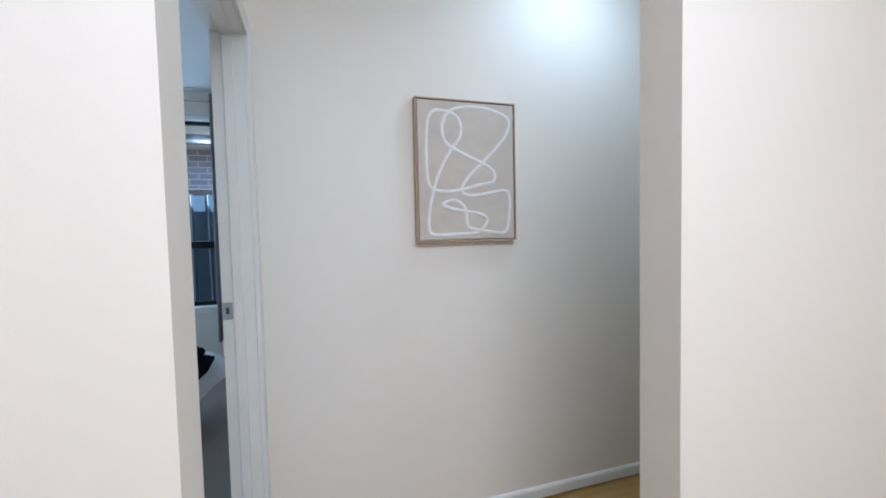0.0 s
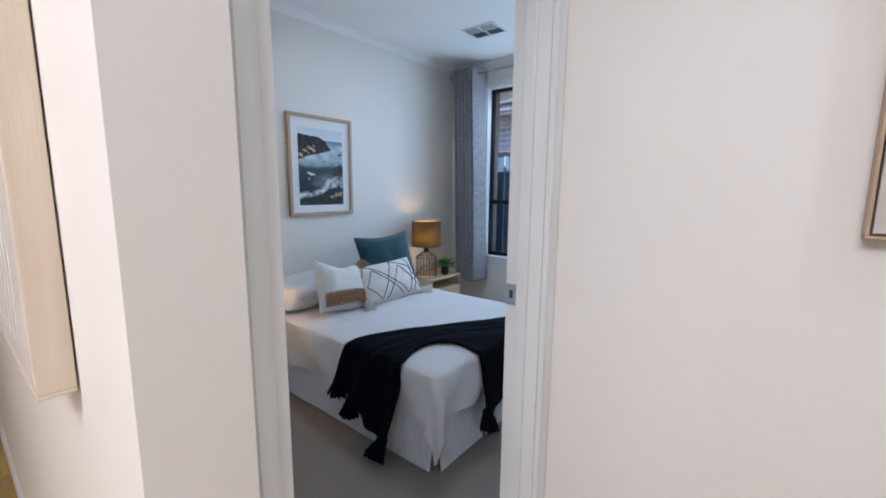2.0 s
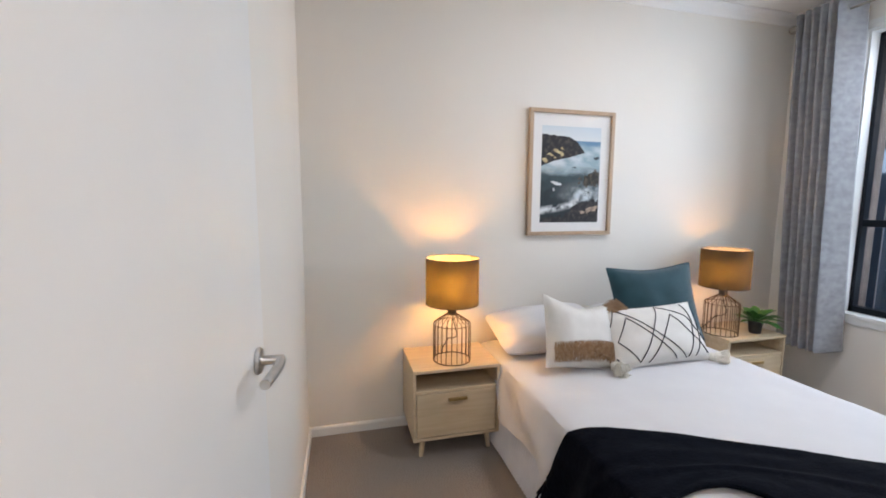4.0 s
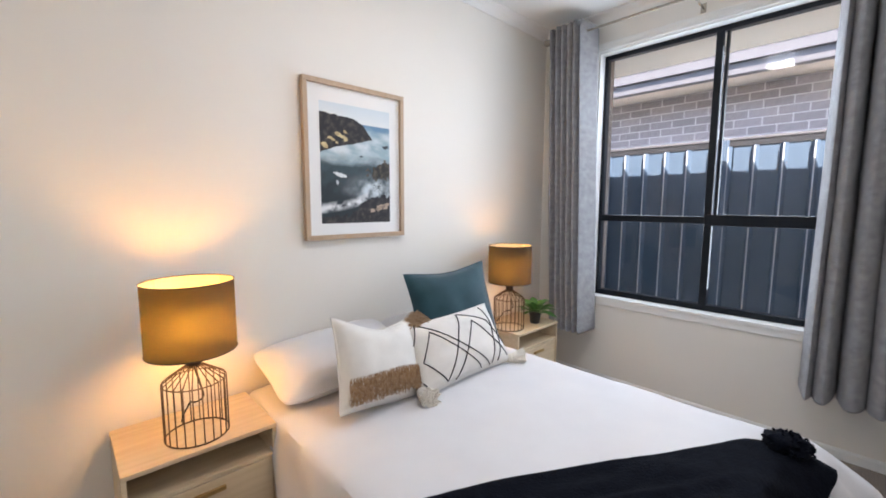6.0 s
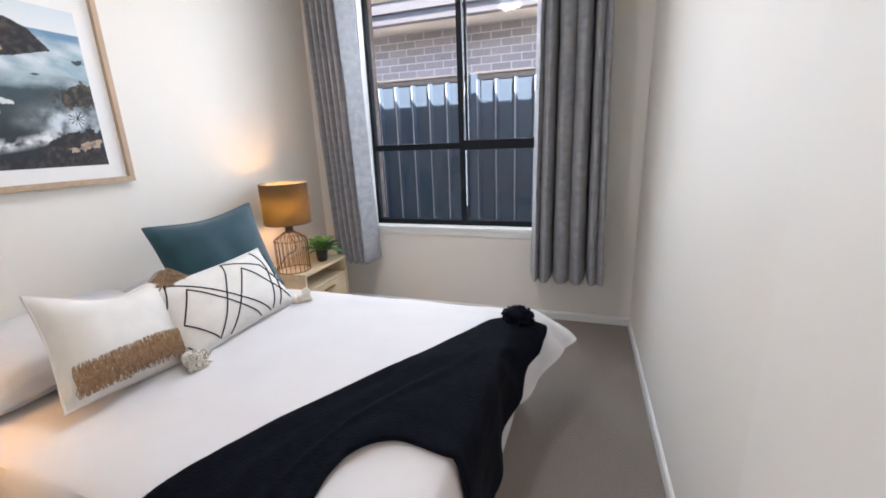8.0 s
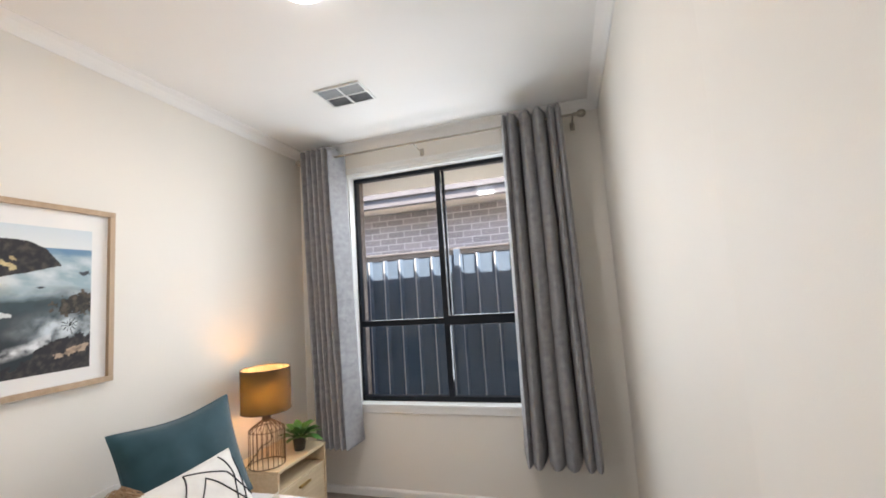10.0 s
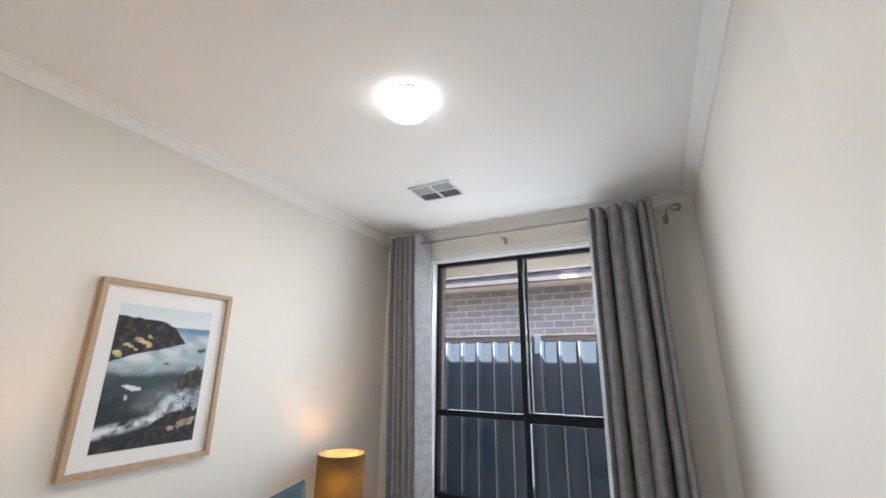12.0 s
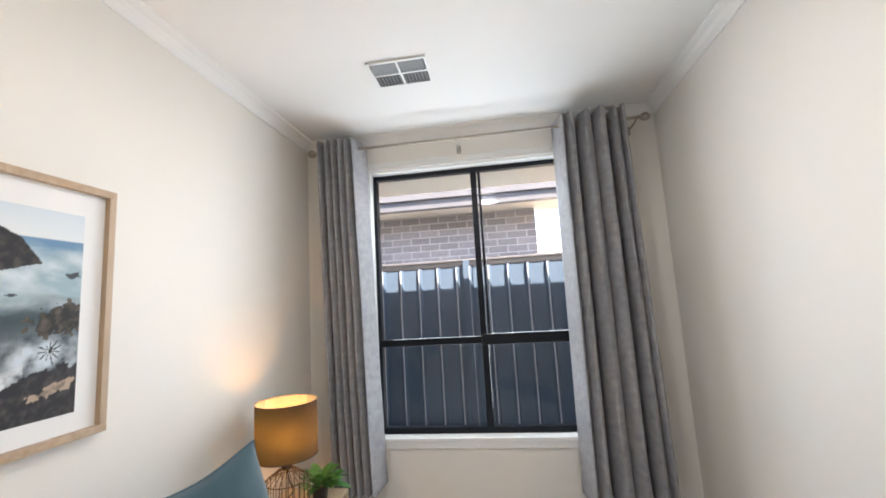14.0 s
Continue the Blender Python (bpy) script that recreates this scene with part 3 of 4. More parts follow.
def along(line, s):
    f = s * (len(line) - 1)
    i = min(int(f), len(line) - 2)
    return line[i].lerp(line[i + 1], f - i)


def throw_point(u, v):
    w = along(BACK, u).lerp(along(FRONT, u), v)
    ripple = 0.010 * math.sin(v * 13 + 3 * math.sin(u * 5)) * (0.4 + noise.noise((u * 4, v * 3, 2)))
    ripple += 0.012 * noise.noise((u * 9, v * 6, 5.0)) + 0.007 * abs(noise.noise((u * 22, v * 9, 3.0)))
    ripple += 0.016 * max(0.0, 1 - abs(v - 0.35 - 0.25 * math.sin(u * 4)) / 0.07)
    ends = abs(u - 0.5) * 2
    return over_bed(w.x, w.y, 0.030 + 0.008 * noise.noise((u * 5, v * 3, 9)), max(ripple, -0.012) + ends ** 4 * 0.016 * (1 + math.sin(v * 20)))


throw = thing("throw_blanket", -1.0, 2.6, BTOP, "black knitted throw with tassels laid across the bed foot", "throw")
cloth = sheet(120, 44, throw_point)
bmesh.ops.translate(cloth, verts=cloth.verts, vec=(1.0, -2.6, -BTOP))
cloth = part("cloth", cloth, BLACK_WOOL, throw, smooth=True)
cloth.modifiers.new("thick", "SOLIDIFY").thickness = 0.014


def tassel(top, length, spread_r, strands, seed, r=0.004, lie=None):
    """A bound head with loose strands."""
    rnd = random.Random(seed)
    top = Vector(top)
    down = Vector(lie).normalized() if lie else Vector((0, 0, -1))
    side = down.cross(Vector((0.3, 0.9, 0.2))).normalized()
    side2 = down.cross(side)
    bm = bmesh.new()
    bmesh.ops.create_uvsphere(bm, u_segments=10, v_segments=7, radius=spread_r * 0.66, matrix=Matrix.Translation(top + down * spread_r * 0.3))
    bmesh.ops.create_uvsphere(bm, u_segments=12, v_segments=8, radius=spread_r * 0.85, matrix=Matrix.Translation(top + down * length * 0.5))
    for k in range(strands):
        a, d = rnd.uniform(0, 2 * math.pi), math.sqrt(rnd.random())
        off = (side * math.cos(a) + side2 * math.sin(a)) * d
        l = length * rnd.uniform(0.82, 1.0)
        tube([top + off * spread_r * 0.3, top + off * spread_r * 0.7 + down * l * 0.4, top + off * spread_r * rnd.uniform(0.8, 1.25) + down * l], r, 5, bm)
    return bm


def knot(centre, size, seed):
    """A gathered, lumpy bunch of yarn."""
    bm = bmesh.new()
    bmesh.ops.create_uvsphere(bm, u_segments=28, v_segments=18, radius=1.0)
    for v in bm.verts:
        n = v.co.normalized()
        f = 1 + 0.30 * noise.noise(n * 2.2 + Vector((seed, 0, 0))) + 0.14 * noise.noise(n * 6.5)
        v.co = Vector(centre) + Vector((n.x * size[0], n.y * size[1], n.z * size[2])) * f
    rnd = random.Random(seed)
    for k in range(60):
        n = Vector((rnd.gauss(0, 1), rnd.gauss(0, 1), rnd.gauss(0, 1))).normalized()
        p = Vector(centre) + Vector((n.x * size[0], n.y * size[1], n.z * size[2]))
        tube([p * 0.98 + Vector(centre) * 0.02, p + n * 0.006, p + n * 0.006 + Vector((rnd.uniform(-1, 1), rnd.uniform(-1, 1), -1)) * 0.006], 0.004, 5, bm)
    return bm


part("tassel", knot((-0.69 + 1.0, 3.15 - 2.6, 0.538 - BTOP), (0.066, 0.062, 0.036), 4), BLACK_WOOL, throw, "gathered black wool tassel", smooth=True)
for k, (p, lie) in enumerate((((-1.015, 1.835, 0.115), (0.1, -0.6, -0.6)), ((-1.33, 1.885, 0.21), (0, -0.2, -1)), ((-0.655, 2.28, 0.20), (0.15, 0, -1)), ((-1.44, 1.885, 0.30), (0, -0.2, -1)))):
    part("tassel", tassel((p[0] + 1.0, p[1] - 2.6, p[2] - BTOP), 0.115, 0.050, 110, k, 0.0045, lie), BLACK_WOOL, throw, "black wool tassel")

# cushions


def cushion_surface(w, h, t, sag=0.0, pinch=0.07, round_off=0.0):
    """Returns place(u, v, side) for a cushion of width w, height h and thickness t in the local xz plane, facing +y... its base at z 0."""
    def place(u, v, side):
        a, b = 2 * u - 1, 2 * v - 1
        a0, b0 = a, b
        a, b = a0 * (1 - round_off * abs(b0) ** 6), b0 * (1 - round_off * abs(a0) ** 6)
        full = max((1 - abs(a0) ** 2.6) * (1 - abs(b0) ** 2.6), 0.0) ** 0.55
        inx = 1 - pinch * (1 - abs(b) ** 2) ** 1.0 * abs(a)
        inz = 1 - pinch * (1 - abs(a) ** 2) * abs(b)
        dent = sag * math.exp(-((a * 1.4) ** 2)) * max(b, 0) ** 2
        wr = 0.006 * noise.noise((a * 2.5 + w * 9, b * 2.5, side * 3 + t * 50))
        return Vector((a * w / 2 * inx, side * (t / 2 * full + 0.004) + wr * full, h / 2 + b * h / 2 * inz - dent))
    return place


def cushion(name, w, h, t, material, m, label, category="cushion", sag=0.0, pinch=0.07, cord=0.0055, round_off=0.0):
    place = cushion_surface(w, h, t, sag, pinch, round_off)
    root = thing(name, 0, 0, 0, label, category)
    root.matrix_world = m
    bm = sheet(28, 28, lambda u, v: place(u, v, 1))
    sheet(28, 28, lambda u, v: place(u, v, -1), bm)
    bmesh.ops.remove_doubles(bm, verts=bm.verts, dist=0.0002)
    edge = [place(u, v, 0) for u, v in [(k / 24, 0) for k in range(24)] + [(1, k / 24) for k in range(24)] + [(1 - k / 24, 1) for k in range(24)] + [(0, 1 - k / 24) for k in range(24)]]
    part("cover", bm, material, root, smooth=True)
    part("piping", tube(edge, cord, 6, closed=True, up=Vector((0, 1, 0))), material, root, smooth=True)
    return root, place


# local +y of a cushion faces the foot of the bed
cushion("pillow", 0.70, 0.40, 0.19, SHEET, pose(-2.11, 2.30, 0.565, 71, 3, -90), "soft white cotton sleeping pillow leaning on the wall", "pillow", 0.015, 0.04, 0.003, 0.07)
cushion("pillow", 0.66, 0.40, 0.17, SHEET, pose(-2.12, 2.98, 0.555, 71, 0, -90), "soft white cotton sleeping pillow behind the cushions", "pillow", 0.015, 0.04, 0.003, 0.07)
cushion("teal_cushion", 0.56, 0.50, 0.15, TEAL, pose(-2.08, 2.97, 0.53, 18, 3, -97), "dark teal velvet cushion standing on the bed", sag=0.02)
boho, place = cushion("fringed_cushion", 0.46, 0.385, 0.16, IVORY, pose(-1.905, 2.305, 0.516, 24, -11, -86), "ivory woven cushion with a band of brown fringe", sag=0.05)
rnd = random.Random(3)
bm = bmesh.new()
for row in range(3):
    for k in range(190):
        u = 0.09 + 0.87 * (k + rnd.random()) / 190
        v0 = 0.35 - 0.03 * row + rnd.uniform(-0.012, 0.012) + 0.03 * math.sin(u * 5)
        v1 = max(v0 - rnd.uniform(0.17, 0.25), 0.05)
        pts = [place(min(u + rnd.uniform(-0.012, 0.012), 0.97), v0 + (v1 - v0) * s, 1) + Vector((0, 0.007 + 0.008 * s + rnd.uniform(0, 0.006), 0)) for s in (0, 0.4, 0.75, 1)]
        pts[3] += Vector((rnd.uniform(-0.012, 0.012), rnd.uniform(0, 0.016), 0))
        tube(pts, 0.0014, 4, bm)
part("fringe", bm, JUTE, boho, "brown jute fringe band", kind="stuff")
bm = bmesh.new()
for k in range(150):
    u, v = 0.15 * rnd.random(), 0.74 + 0.26 * rnd.random()
    p, l = place(u, v, 1), rnd.uniform(0.75, 1.35)
    tube([p, p + l * Vector((-0.025 - 0.02 * rnd.random(), 0.012, 0.030)), p + l * Vector((-0.060 - 0.03 * rnd.random(), 0.03 * rnd.random(), 0.012 - 0.05 * rnd.random()))], 0.0022, 4, bm)
part("fringe", bm, JUTE, boho, "brown jute fringe at a corner", kind="stuff")
bm = bmesh.new()
for k in range(50):
    v = 0.30 + 0.42 * rnd.random()
    p = place(0.02, v, 1)
    tube([p + Vector((0.012, 0.006, 0)), p + Vector((-0.012, 0.012, -0.03)), p + Vector((-0.018 - 0.02 * rnd.random(), 0.008, -0.07))], 0.003, 4, bm)
part("fringe", bm, CREAM, boho, "cream cotton fringe", kind="stuff")

lumbar, place = cushion("lumbar_cushion", 0.65, 0.335, 0.19, IVORY, pose(-1.86, 2.775, 0.515, 34, 1, -90), "ivory lumbar cushion with black diamond lines and tassels")


def yarn(name, keys):
    pts = []
    for (u0, v0), (u1, v1) in zip(keys, keys[1:]):
        for s in range(12):
            pts.append((u0 + (u1 - u0) * s / 12, v0 + (v1 - v0) * s / 12))
    pts.append(keys[-1])
    part(name, tube([place(1 - u, v, 1) + Vector((0, 0.0015, 0)) for u, v in pts], 0.0032, 6, flat=1.0, up=Vector((0, 1, 0))), INK, lumbar, "black stitched line", smooth=True)


for keys in ([(0.02, 0.60), (0.14, 0.96), (0.70, 0.03)], [(0.55, 0.95), (0.24, 0.04), (0.06, 0.40), (0.20, 0.78), (0.60, 0.03)], [(0.33, 0.02), (0.63, 0.76), (0.95, 0.08)], [(0.55, 0.95), (0.80, 0.70), (0.97, 0.28)],
             [(0.85, 0.96), (0.86, 0.60), (0.72, 0.04)], [(0.97, 0.85), (0.93, 0.50), (0.80, 0.04)], [(0.03, 0.16), (0.08, 0.02)]):
    yarn("stitch_line", keys)
part("tassel", tassel(place(0.985, 0.03, 0) + Vector((-0.005, 0.012, 0.012)), 0.095, 0.042, 240, 9, 0.0034, (0.25, 0.85, -0.42)), CREAM, lumbar, "cream cotton tassel lying on the bed")
part("tassel", tassel(place(0.01, 0.02, 0), 0.095, 0.042, 220, 2, 0.0034, (-0.7, 0.6, -0.3)), CREAM, lumbar, "cream cotton tassel")


# bedside cabinets
def bedside(x, y):
    """Pale oak cabinet: open shelf over one drawer, on splayed legs. Its back is at x, its middle at y."""
    n = thing("nightstand", x, y, 0, "pale oak nightstand with an open shelf above one drawer", "nightstand", "nightstands beside the bed")
    d, w, b, h = 0.365, 0.245, 0.105, 0.505
    t = 0.016
    part("top", boxes((0.0, d + 0.004, -w, w, h - 0.018, h), bevel=0.003), OAK, n)
    part("side_panel", boxes((0.0, d, -w, -w + t, b, h - 0.0182), bevel=0.002), OAK, n)
    part("side_panel", boxes((0.0, d, w - t, w, b, h - 0.0182), bevel=0.002), OAK, n)
    part("bottom_panel", boxes((0.0, d, -w + t, w - t, b, b + t), bevel=0.002), OAK, n)
    part("shelf", boxes((0.006, d - 0.004, -w + t, w - t, 0.372, 0.372 + 0.014), bevel=0.002), OAK, n)
    part("back_panel", boxes((0.0, 0.006, -w + t, w - t, b + t, h - 0.0182)), OAK, n)
    drawer = part("drawer", boxes((d - 0.022, d - 0.003, -w + t + 0.004, w - t - 0.004, b + t + 0.004, 0.368), bevel=0.002), OAK, n)
    part("drawer_box", boxes((0.012, d - 0.0225, -w + t + 0.012, w - t - 0.012, b + t + 0.01, 0.355)), OAK_EDGE, n)
    handle = boxes((d - 0.003, d + 0.014, -0.052, 0.052, 0.325, 0.337), (d + 0.010, d + 0.016, -0.052, 0.052, 0.325, 0.342), bevel=0.002)
    part("handle", handle, BRASS, drawer, "short brass edge pull")
    for lx, ly in ((0.05, -0.185), (0.05, 0.185), (0.315, -0.185), (0.315, 0.185)):
        sx, sy = (0.012 if lx > 0.2 else -0.006), math.copysign(0.012, ly)
        leg = bmesh.new()
        rings = [[leg.verts.new((lx + sx * f + r * math.cos(k * math.pi / 6), ly + sy * f + r * math.sin(k * math.pi / 6), z)) for k in range(12)] for f, r, z in ((0, 0.019, b - 0.001), (0.5, 0.0155, b / 2), (1, 0.012, 0.002))]
        for a, c in zip(rings, rings[1:]):
            for k in range(12):
                leg.faces.new((a[k], a[(k + 1) % 12], c[(k + 1) % 12], c[k]))
        leg.faces.new(rings[-1])
        part("leg", leg, OAK, n, smooth=True)
    return n


stand = bedside(HEAD + 0.014, 1.675)
copy_thing(stand, pose(HEAD + 0.014, 3.765, 0))


# table lamps
def table_lamp(x, y):
    n = thing("table_lamp", x, y, 0.505, "bronze wire cage table lamp with a lit brown drum shade", "lamp", "lamps on the nightstands")
    r, z1, z2 = 0.105, 0.215, 0.272
    for k in range(22):
        a = 2 * math.pi * k / 22
        c, s = math.cos(a), math.sin(a)
        part("wire", tube([(r * c, r * s, 0.003), (r * c, r * s, z1 - 0.01), (0.985 * r * c, 0.985 * r * s, z1), (0.022 * c, 0.022 * s, z2)], 0.0022, 5), BRONZE, n)
    for rad, z, th in ((r, 0.003, 0.003), (r, z1 - 0.004, 0.0022), (0.022, z2, 0.003)):
        part("ring", tube([(rad * math.cos(2 * math.pi * k / 40), rad * math.sin(2 * math.pi * k / 40), z) for k in range(40)], th, 6, closed=True), BRONZE, n, smooth=True)
    part("socket", lathe([(0.026, 0.262), (0.026, 0.30), (0.018, 0.305), (0.018, 0.36), (0.013, 0.365), (0.0, 0.365)], 20), DARK_METAL, n, smooth=True)
    part("cord", tube(spline([(0, 0, 0.262), (0.012, 0.012, 0.20), (0.028, 0.02, 0.15), (0.005, 0.0, 0.125), (-0.03, -0.012, 0.115), (-0.05, -0.02, 0.09), (-0.085, -0.03, 0.045), (-0.12, -0.03, 0.006)], 6), 0.0028, 6), DARK_METAL, n, smooth=True)
    b0, b1, R = 0.326, 0.582, 0.148
    sh = part("shade", ring_wall(R, b0, b1), SHADE, n, "brown fabric drum shade", smooth=True)
    part("lining", ring_wall(R - 0.0015, b0 + 0.002, b1 - 0.001), SHADE_IN, sh, "pale shade lining", smooth=True)
    for z in (b0, b1):
        part("rim", tube([(R * math.cos(2 * math.pi * k / 56), R * math.sin(2 * math.pi * k / 56), z) for k in range(56)], 0.0022, 6, closed=True), DARK_METAL, sh, smooth=True)
    for k in range(3):
        a = 2 * math.pi * k / 3 + 0.4
        part("spider", tube([(0.016 * math.cos(a), 0.016 * math.sin(a), 0.350), (R * math.cos(a), R * math.sin(a), 0.350)], 0.0018, 5), DARK_METAL, sh)
    part("bulb", lathe([(0.012, 0.366), (0.014, 0.382), (0.024, 0.408), (0.031, 0.434), (0.032, 0.450), (0.027, 0.470), (0.015, 0.484), (0.0, 0.488)], 20), BULB, n, "lit warm bulb", smooth=True)
    return n


def ring_wall(r, z0, z1, steps=56):
    bm = bmesh.new()
    a, b = ([bm.verts.new((r * math.cos(2 * math.pi * k / steps), r * math.sin(2 * math.pi * k / steps), z)) for k in range(steps)] for z in (z0, z1))
    for k in range(steps):
        bm.faces.new((a[k], a[(k + 1) % steps], b[(k + 1) % steps], b[k]))
    return bm


near_lamp = table_lamp(-2.235, 1.675)
far_lamp = copy_thing(near_lamp, pose(-2.26, 3.61, 0.505, 0, 0, 35))
for piece in far_lamp.children:
    if piece.name.startswith("bulb"):
        piece.data = piece.data.copy()
        piece.data.materials[0] = BULB_DIM

# pot plant
plant = thing("pot_plant", -2.20, 3.845, 0.505, "small green leafy plant in a black pot", "plant")
part("pot", lathe([(0.030, 0.0), (0.034, 0.004), (0.042, 0.07), (0.045, 0.074), (0.045, 0.086), (0.040, 0.086), (0.037, 0.076)], 28), POT, plant, smooth=True)
part("soil", lathe([(0.0385, 0.074), (0.02, 0.078), (0.0, 0.079)], 20), SOIL, plant)
rnd = random.Random(11)
for k in range(46):
    a, tilt, l = rnd.uniform(0, 2 * math.pi), rnd.uniform(0.15, 1.25), rnd.uniform(0.095, 0.195)
    w = l * rnd.uniform(0.24, 0.34)
    d = Vector((math.cos(a) * math.sin(tilt), math.sin(a) * math.sin(tilt), math.cos(tilt)))
    s = d.cross(Vector((0, 0, 1))).normalized()
    up = s.cross(d)
    base = Vector((0.015 * math.cos(a), 0.015 * math.sin(a), 0.078))

    def blade(u, v):
        x = u * l
        wid = w * math.sin(math.pi * min(max((u - 0.25) / 0.75, 0.0), 1.0) ** 0.8) + 0.0015
        return base + d * x + s * (v - 0.5) * wid - Vector((0, 0, 1)) * (0.35 * x * u) + up * abs(v - 0.5) * wid * 0.35

    part("leaf", sheet(7, 2, blade), LEAF, plant, smooth=True)


# pictures
def rails(w, h, d, width, horizontal, vertical, root):
    """Four mitred-looking rails round a w by h opening in the local xz plane, front at y = -d."""
    part("rail", boxes((-w / 2, w / 2, -d, 0, h - width, h), bevel=0.002), horizontal, root)
    part("rail", boxes((-w / 2, w / 2, -d, 0, 0, width), bevel=0.002), horizontal, root)
    part("rail", boxes((-w / 2, -w / 2 + width, -d + 0.0005, 0, width, h - width), bevel=0.002), vertical, root)
    part("rail", boxes((w / 2 - width, w / 2, -d + 0.0005, 0, width, h - width), bevel=0.002), vertical, root)


picture = thing("framed_picture", 0, 0, 0, "framed print of a rocky coast with surf, wood frame", "picture")
picture.matrix_world = pose(HEAD + 0.004, 2.535, 1.185, 0, 0, 90)
PW, PH = 0.606, 0.795
rails(PW, PH, 0.032, 0.024, ASH_H, ASH, picture)
part("mount", boxes((-PW / 2 + 0.02, PW / 2 - 0.02, -0.012, -0.004, 0.02, PH - 0.02)), MOUNT, picture, "white mount board")


def coast(u, v):
    """Ink colour of the seascape at u from the left and v from the top."""
    n1 = noise.fractal((u * 5, v * 6, 1.0), 1.0, 2.0, 5)
    n2 = noise.fractal((u * 16 + v * 4, v * 22, 5.0), 1.0, 2.0, 4)
    n3 = noise.fractal((u * 7 - v * 3, v * 12 + u * 3, 8.0), 0.9, 2.1, 5)
    n4 = noise.fractal((u * 3 + v * 2, v * 9 - u * 2, 3.0), 1.0, 2.0, 5)

    def mix(a, b, f):
        f = min(max(f, 0.0), 1.0)
        return tuple(p + (q - p) * f for p, q in zip(a, b))

    def blob(cu, cv, ru, rv, lean=0.0):
        return math.hypot((u - cu) / ru, (v - cv - lean * (u - cu)) / rv)

    # headland with pale sunlit ledges
    ridge = 0.085 + 0.05 * u if u < 0.46 else (0.108 + (u - 0.46) * 0.32 if u < 0.6 else 0.153 + (u - 0.6) * 0.85)
    foot = 0.405 - 0.20 * u + 0.014 * n1
    if u < 0.73 and ridge + 0.006 * n2 < v < foot:
        c = mix((0.016, 0.016, 0.019), (0.085, 0.068, 0.060), n2 * 0.8 + 0.1 + 0.5 * (v - ridge))
        for cu, cv, ru, rv in ((0.29, 0.265, 0.07, 0.022), (0.34, 0.225, 0.03, 0.014), (0.17, 0.295, 0.055, 0.016), (0.06, 0.355, 0.065, 0.022), (0.23, 0.325, 0.05, 0.012)):
            if blob(cu, cv, ru, rv, 0.25) < 0.85 + 0.9 * n2:
                c = mix((0.66, 0.55, 0.30), (0.40, 0.30, 0.16), 0.4 + n3)
        return c
    horizon = 0.142
    if v < horizon:
        return mix((0.58, 0.66, 0.71), (0.70, 0.73, 0.74), v / horizon)
    # water: blue offing, pale surf, a dark pool, mist before the near rocks
    c = mix((0.13, 0.26, 0.40), (0.30, 0.42, 0.47), (v - 0.16) / 0.08 + 0.5 * n4)
    surf = math.exp(-((v - 0.30 - 0.06 * (1 - u)) / 0.11) ** 2)
    c = mix(c, (0.62, 0.68, 0.70), surf * (0.45 + 1.3 * n4) if v > 0.19 else 0.0)
    pool = min(max((v - 0.43 + 0.05 * n4 + 0.03 * u) / 0.09, 0.0), 1.0)
    deep = mix((0.040, 0.070, 0.080), (0.016, 0.026, 0.032), (v - 0.52) / 0.2 + 0.7 * n3)
    c = mix(c, deep, pool)
    mist = math.exp(-((u - 0.80) / 0.30) ** 2 - ((v - 0.70) / 0.085) ** 2) + 0.35 * math.exp(-((v - 0.46) / 0.03) ** 2)
    c = mix(c, (0.55, 0.62, 0.66), mist * (0.85 + 1.1 * n3))
    if blob(0.27, 0.59, 0.10, 0.018, 0.16) < 0.9 + 0.6 * n2:
        c = (0.66, 0.69, 0.70)
    if blob(0.22, 0.65, 0.018, 0.022) < 0.8 + 0.8 * n2:
        c = mix(c, (0.60, 0.63, 0.65), 0.7)
    crest = 0.875 - 0.10 * u - 0.16 * max(u - 0.42, 0.0)
    foam = 1.15 - abs(v - crest) / 0.042
    if u < 0.66 and foam > 0:
        c = mix(c, (0.72, 0.74, 0.75), foam * (0.75 + 1.5 * n3))
    if blob(0.93, 0.315, 0.055, 0.014) < 1 + n2 or blob(0.58, 0.42, 0.05, 0.007) < 0.8 + n2:
        c = (0.05, 0.06, 0.07)
    # islet with scrub and a spiky plant
    if blob(0.90, 0.535, 0.24, 0.075, -0.12) < 0.95 + 0.55 * n2:
        c = mix((0.026, 0.024, 0.021), (0.12, 0.095, 0.070), n2 + 0.2)
    angle, reach = math.atan2(v - 0.685, (u - 0.81) * 0.7), math.hypot((u - 0.81) * 0.7, v - 0.685)
    if reach < 0.012 + 0.042 * abs(math.sin(angle * 5.5 + 0.6)) ** 5 + 0.02 * n2:
        c = (0.022, 0.026, 0.024)
    # near rocks
    shore = 0.945 - 0.03 * u if u < 0.40 else 0.933 - 0.62 * (u - 0.40) if u < 0.62 else 0.797 - 0.13 * (u - 0.62)
    if v > shore + 0.035 * n2:
        c = mix((0.018, 0.017, 0.020), (0.075, 0.060, 0.056), n2 + 0.15)
        if blob(0.86, 0.865, 0.17, 0.022, -0.22) < 0.9 + 0.9 * n2:
            c = mix(c, (0.42, 0.31, 0.23), 0.75 + n2)
    return c


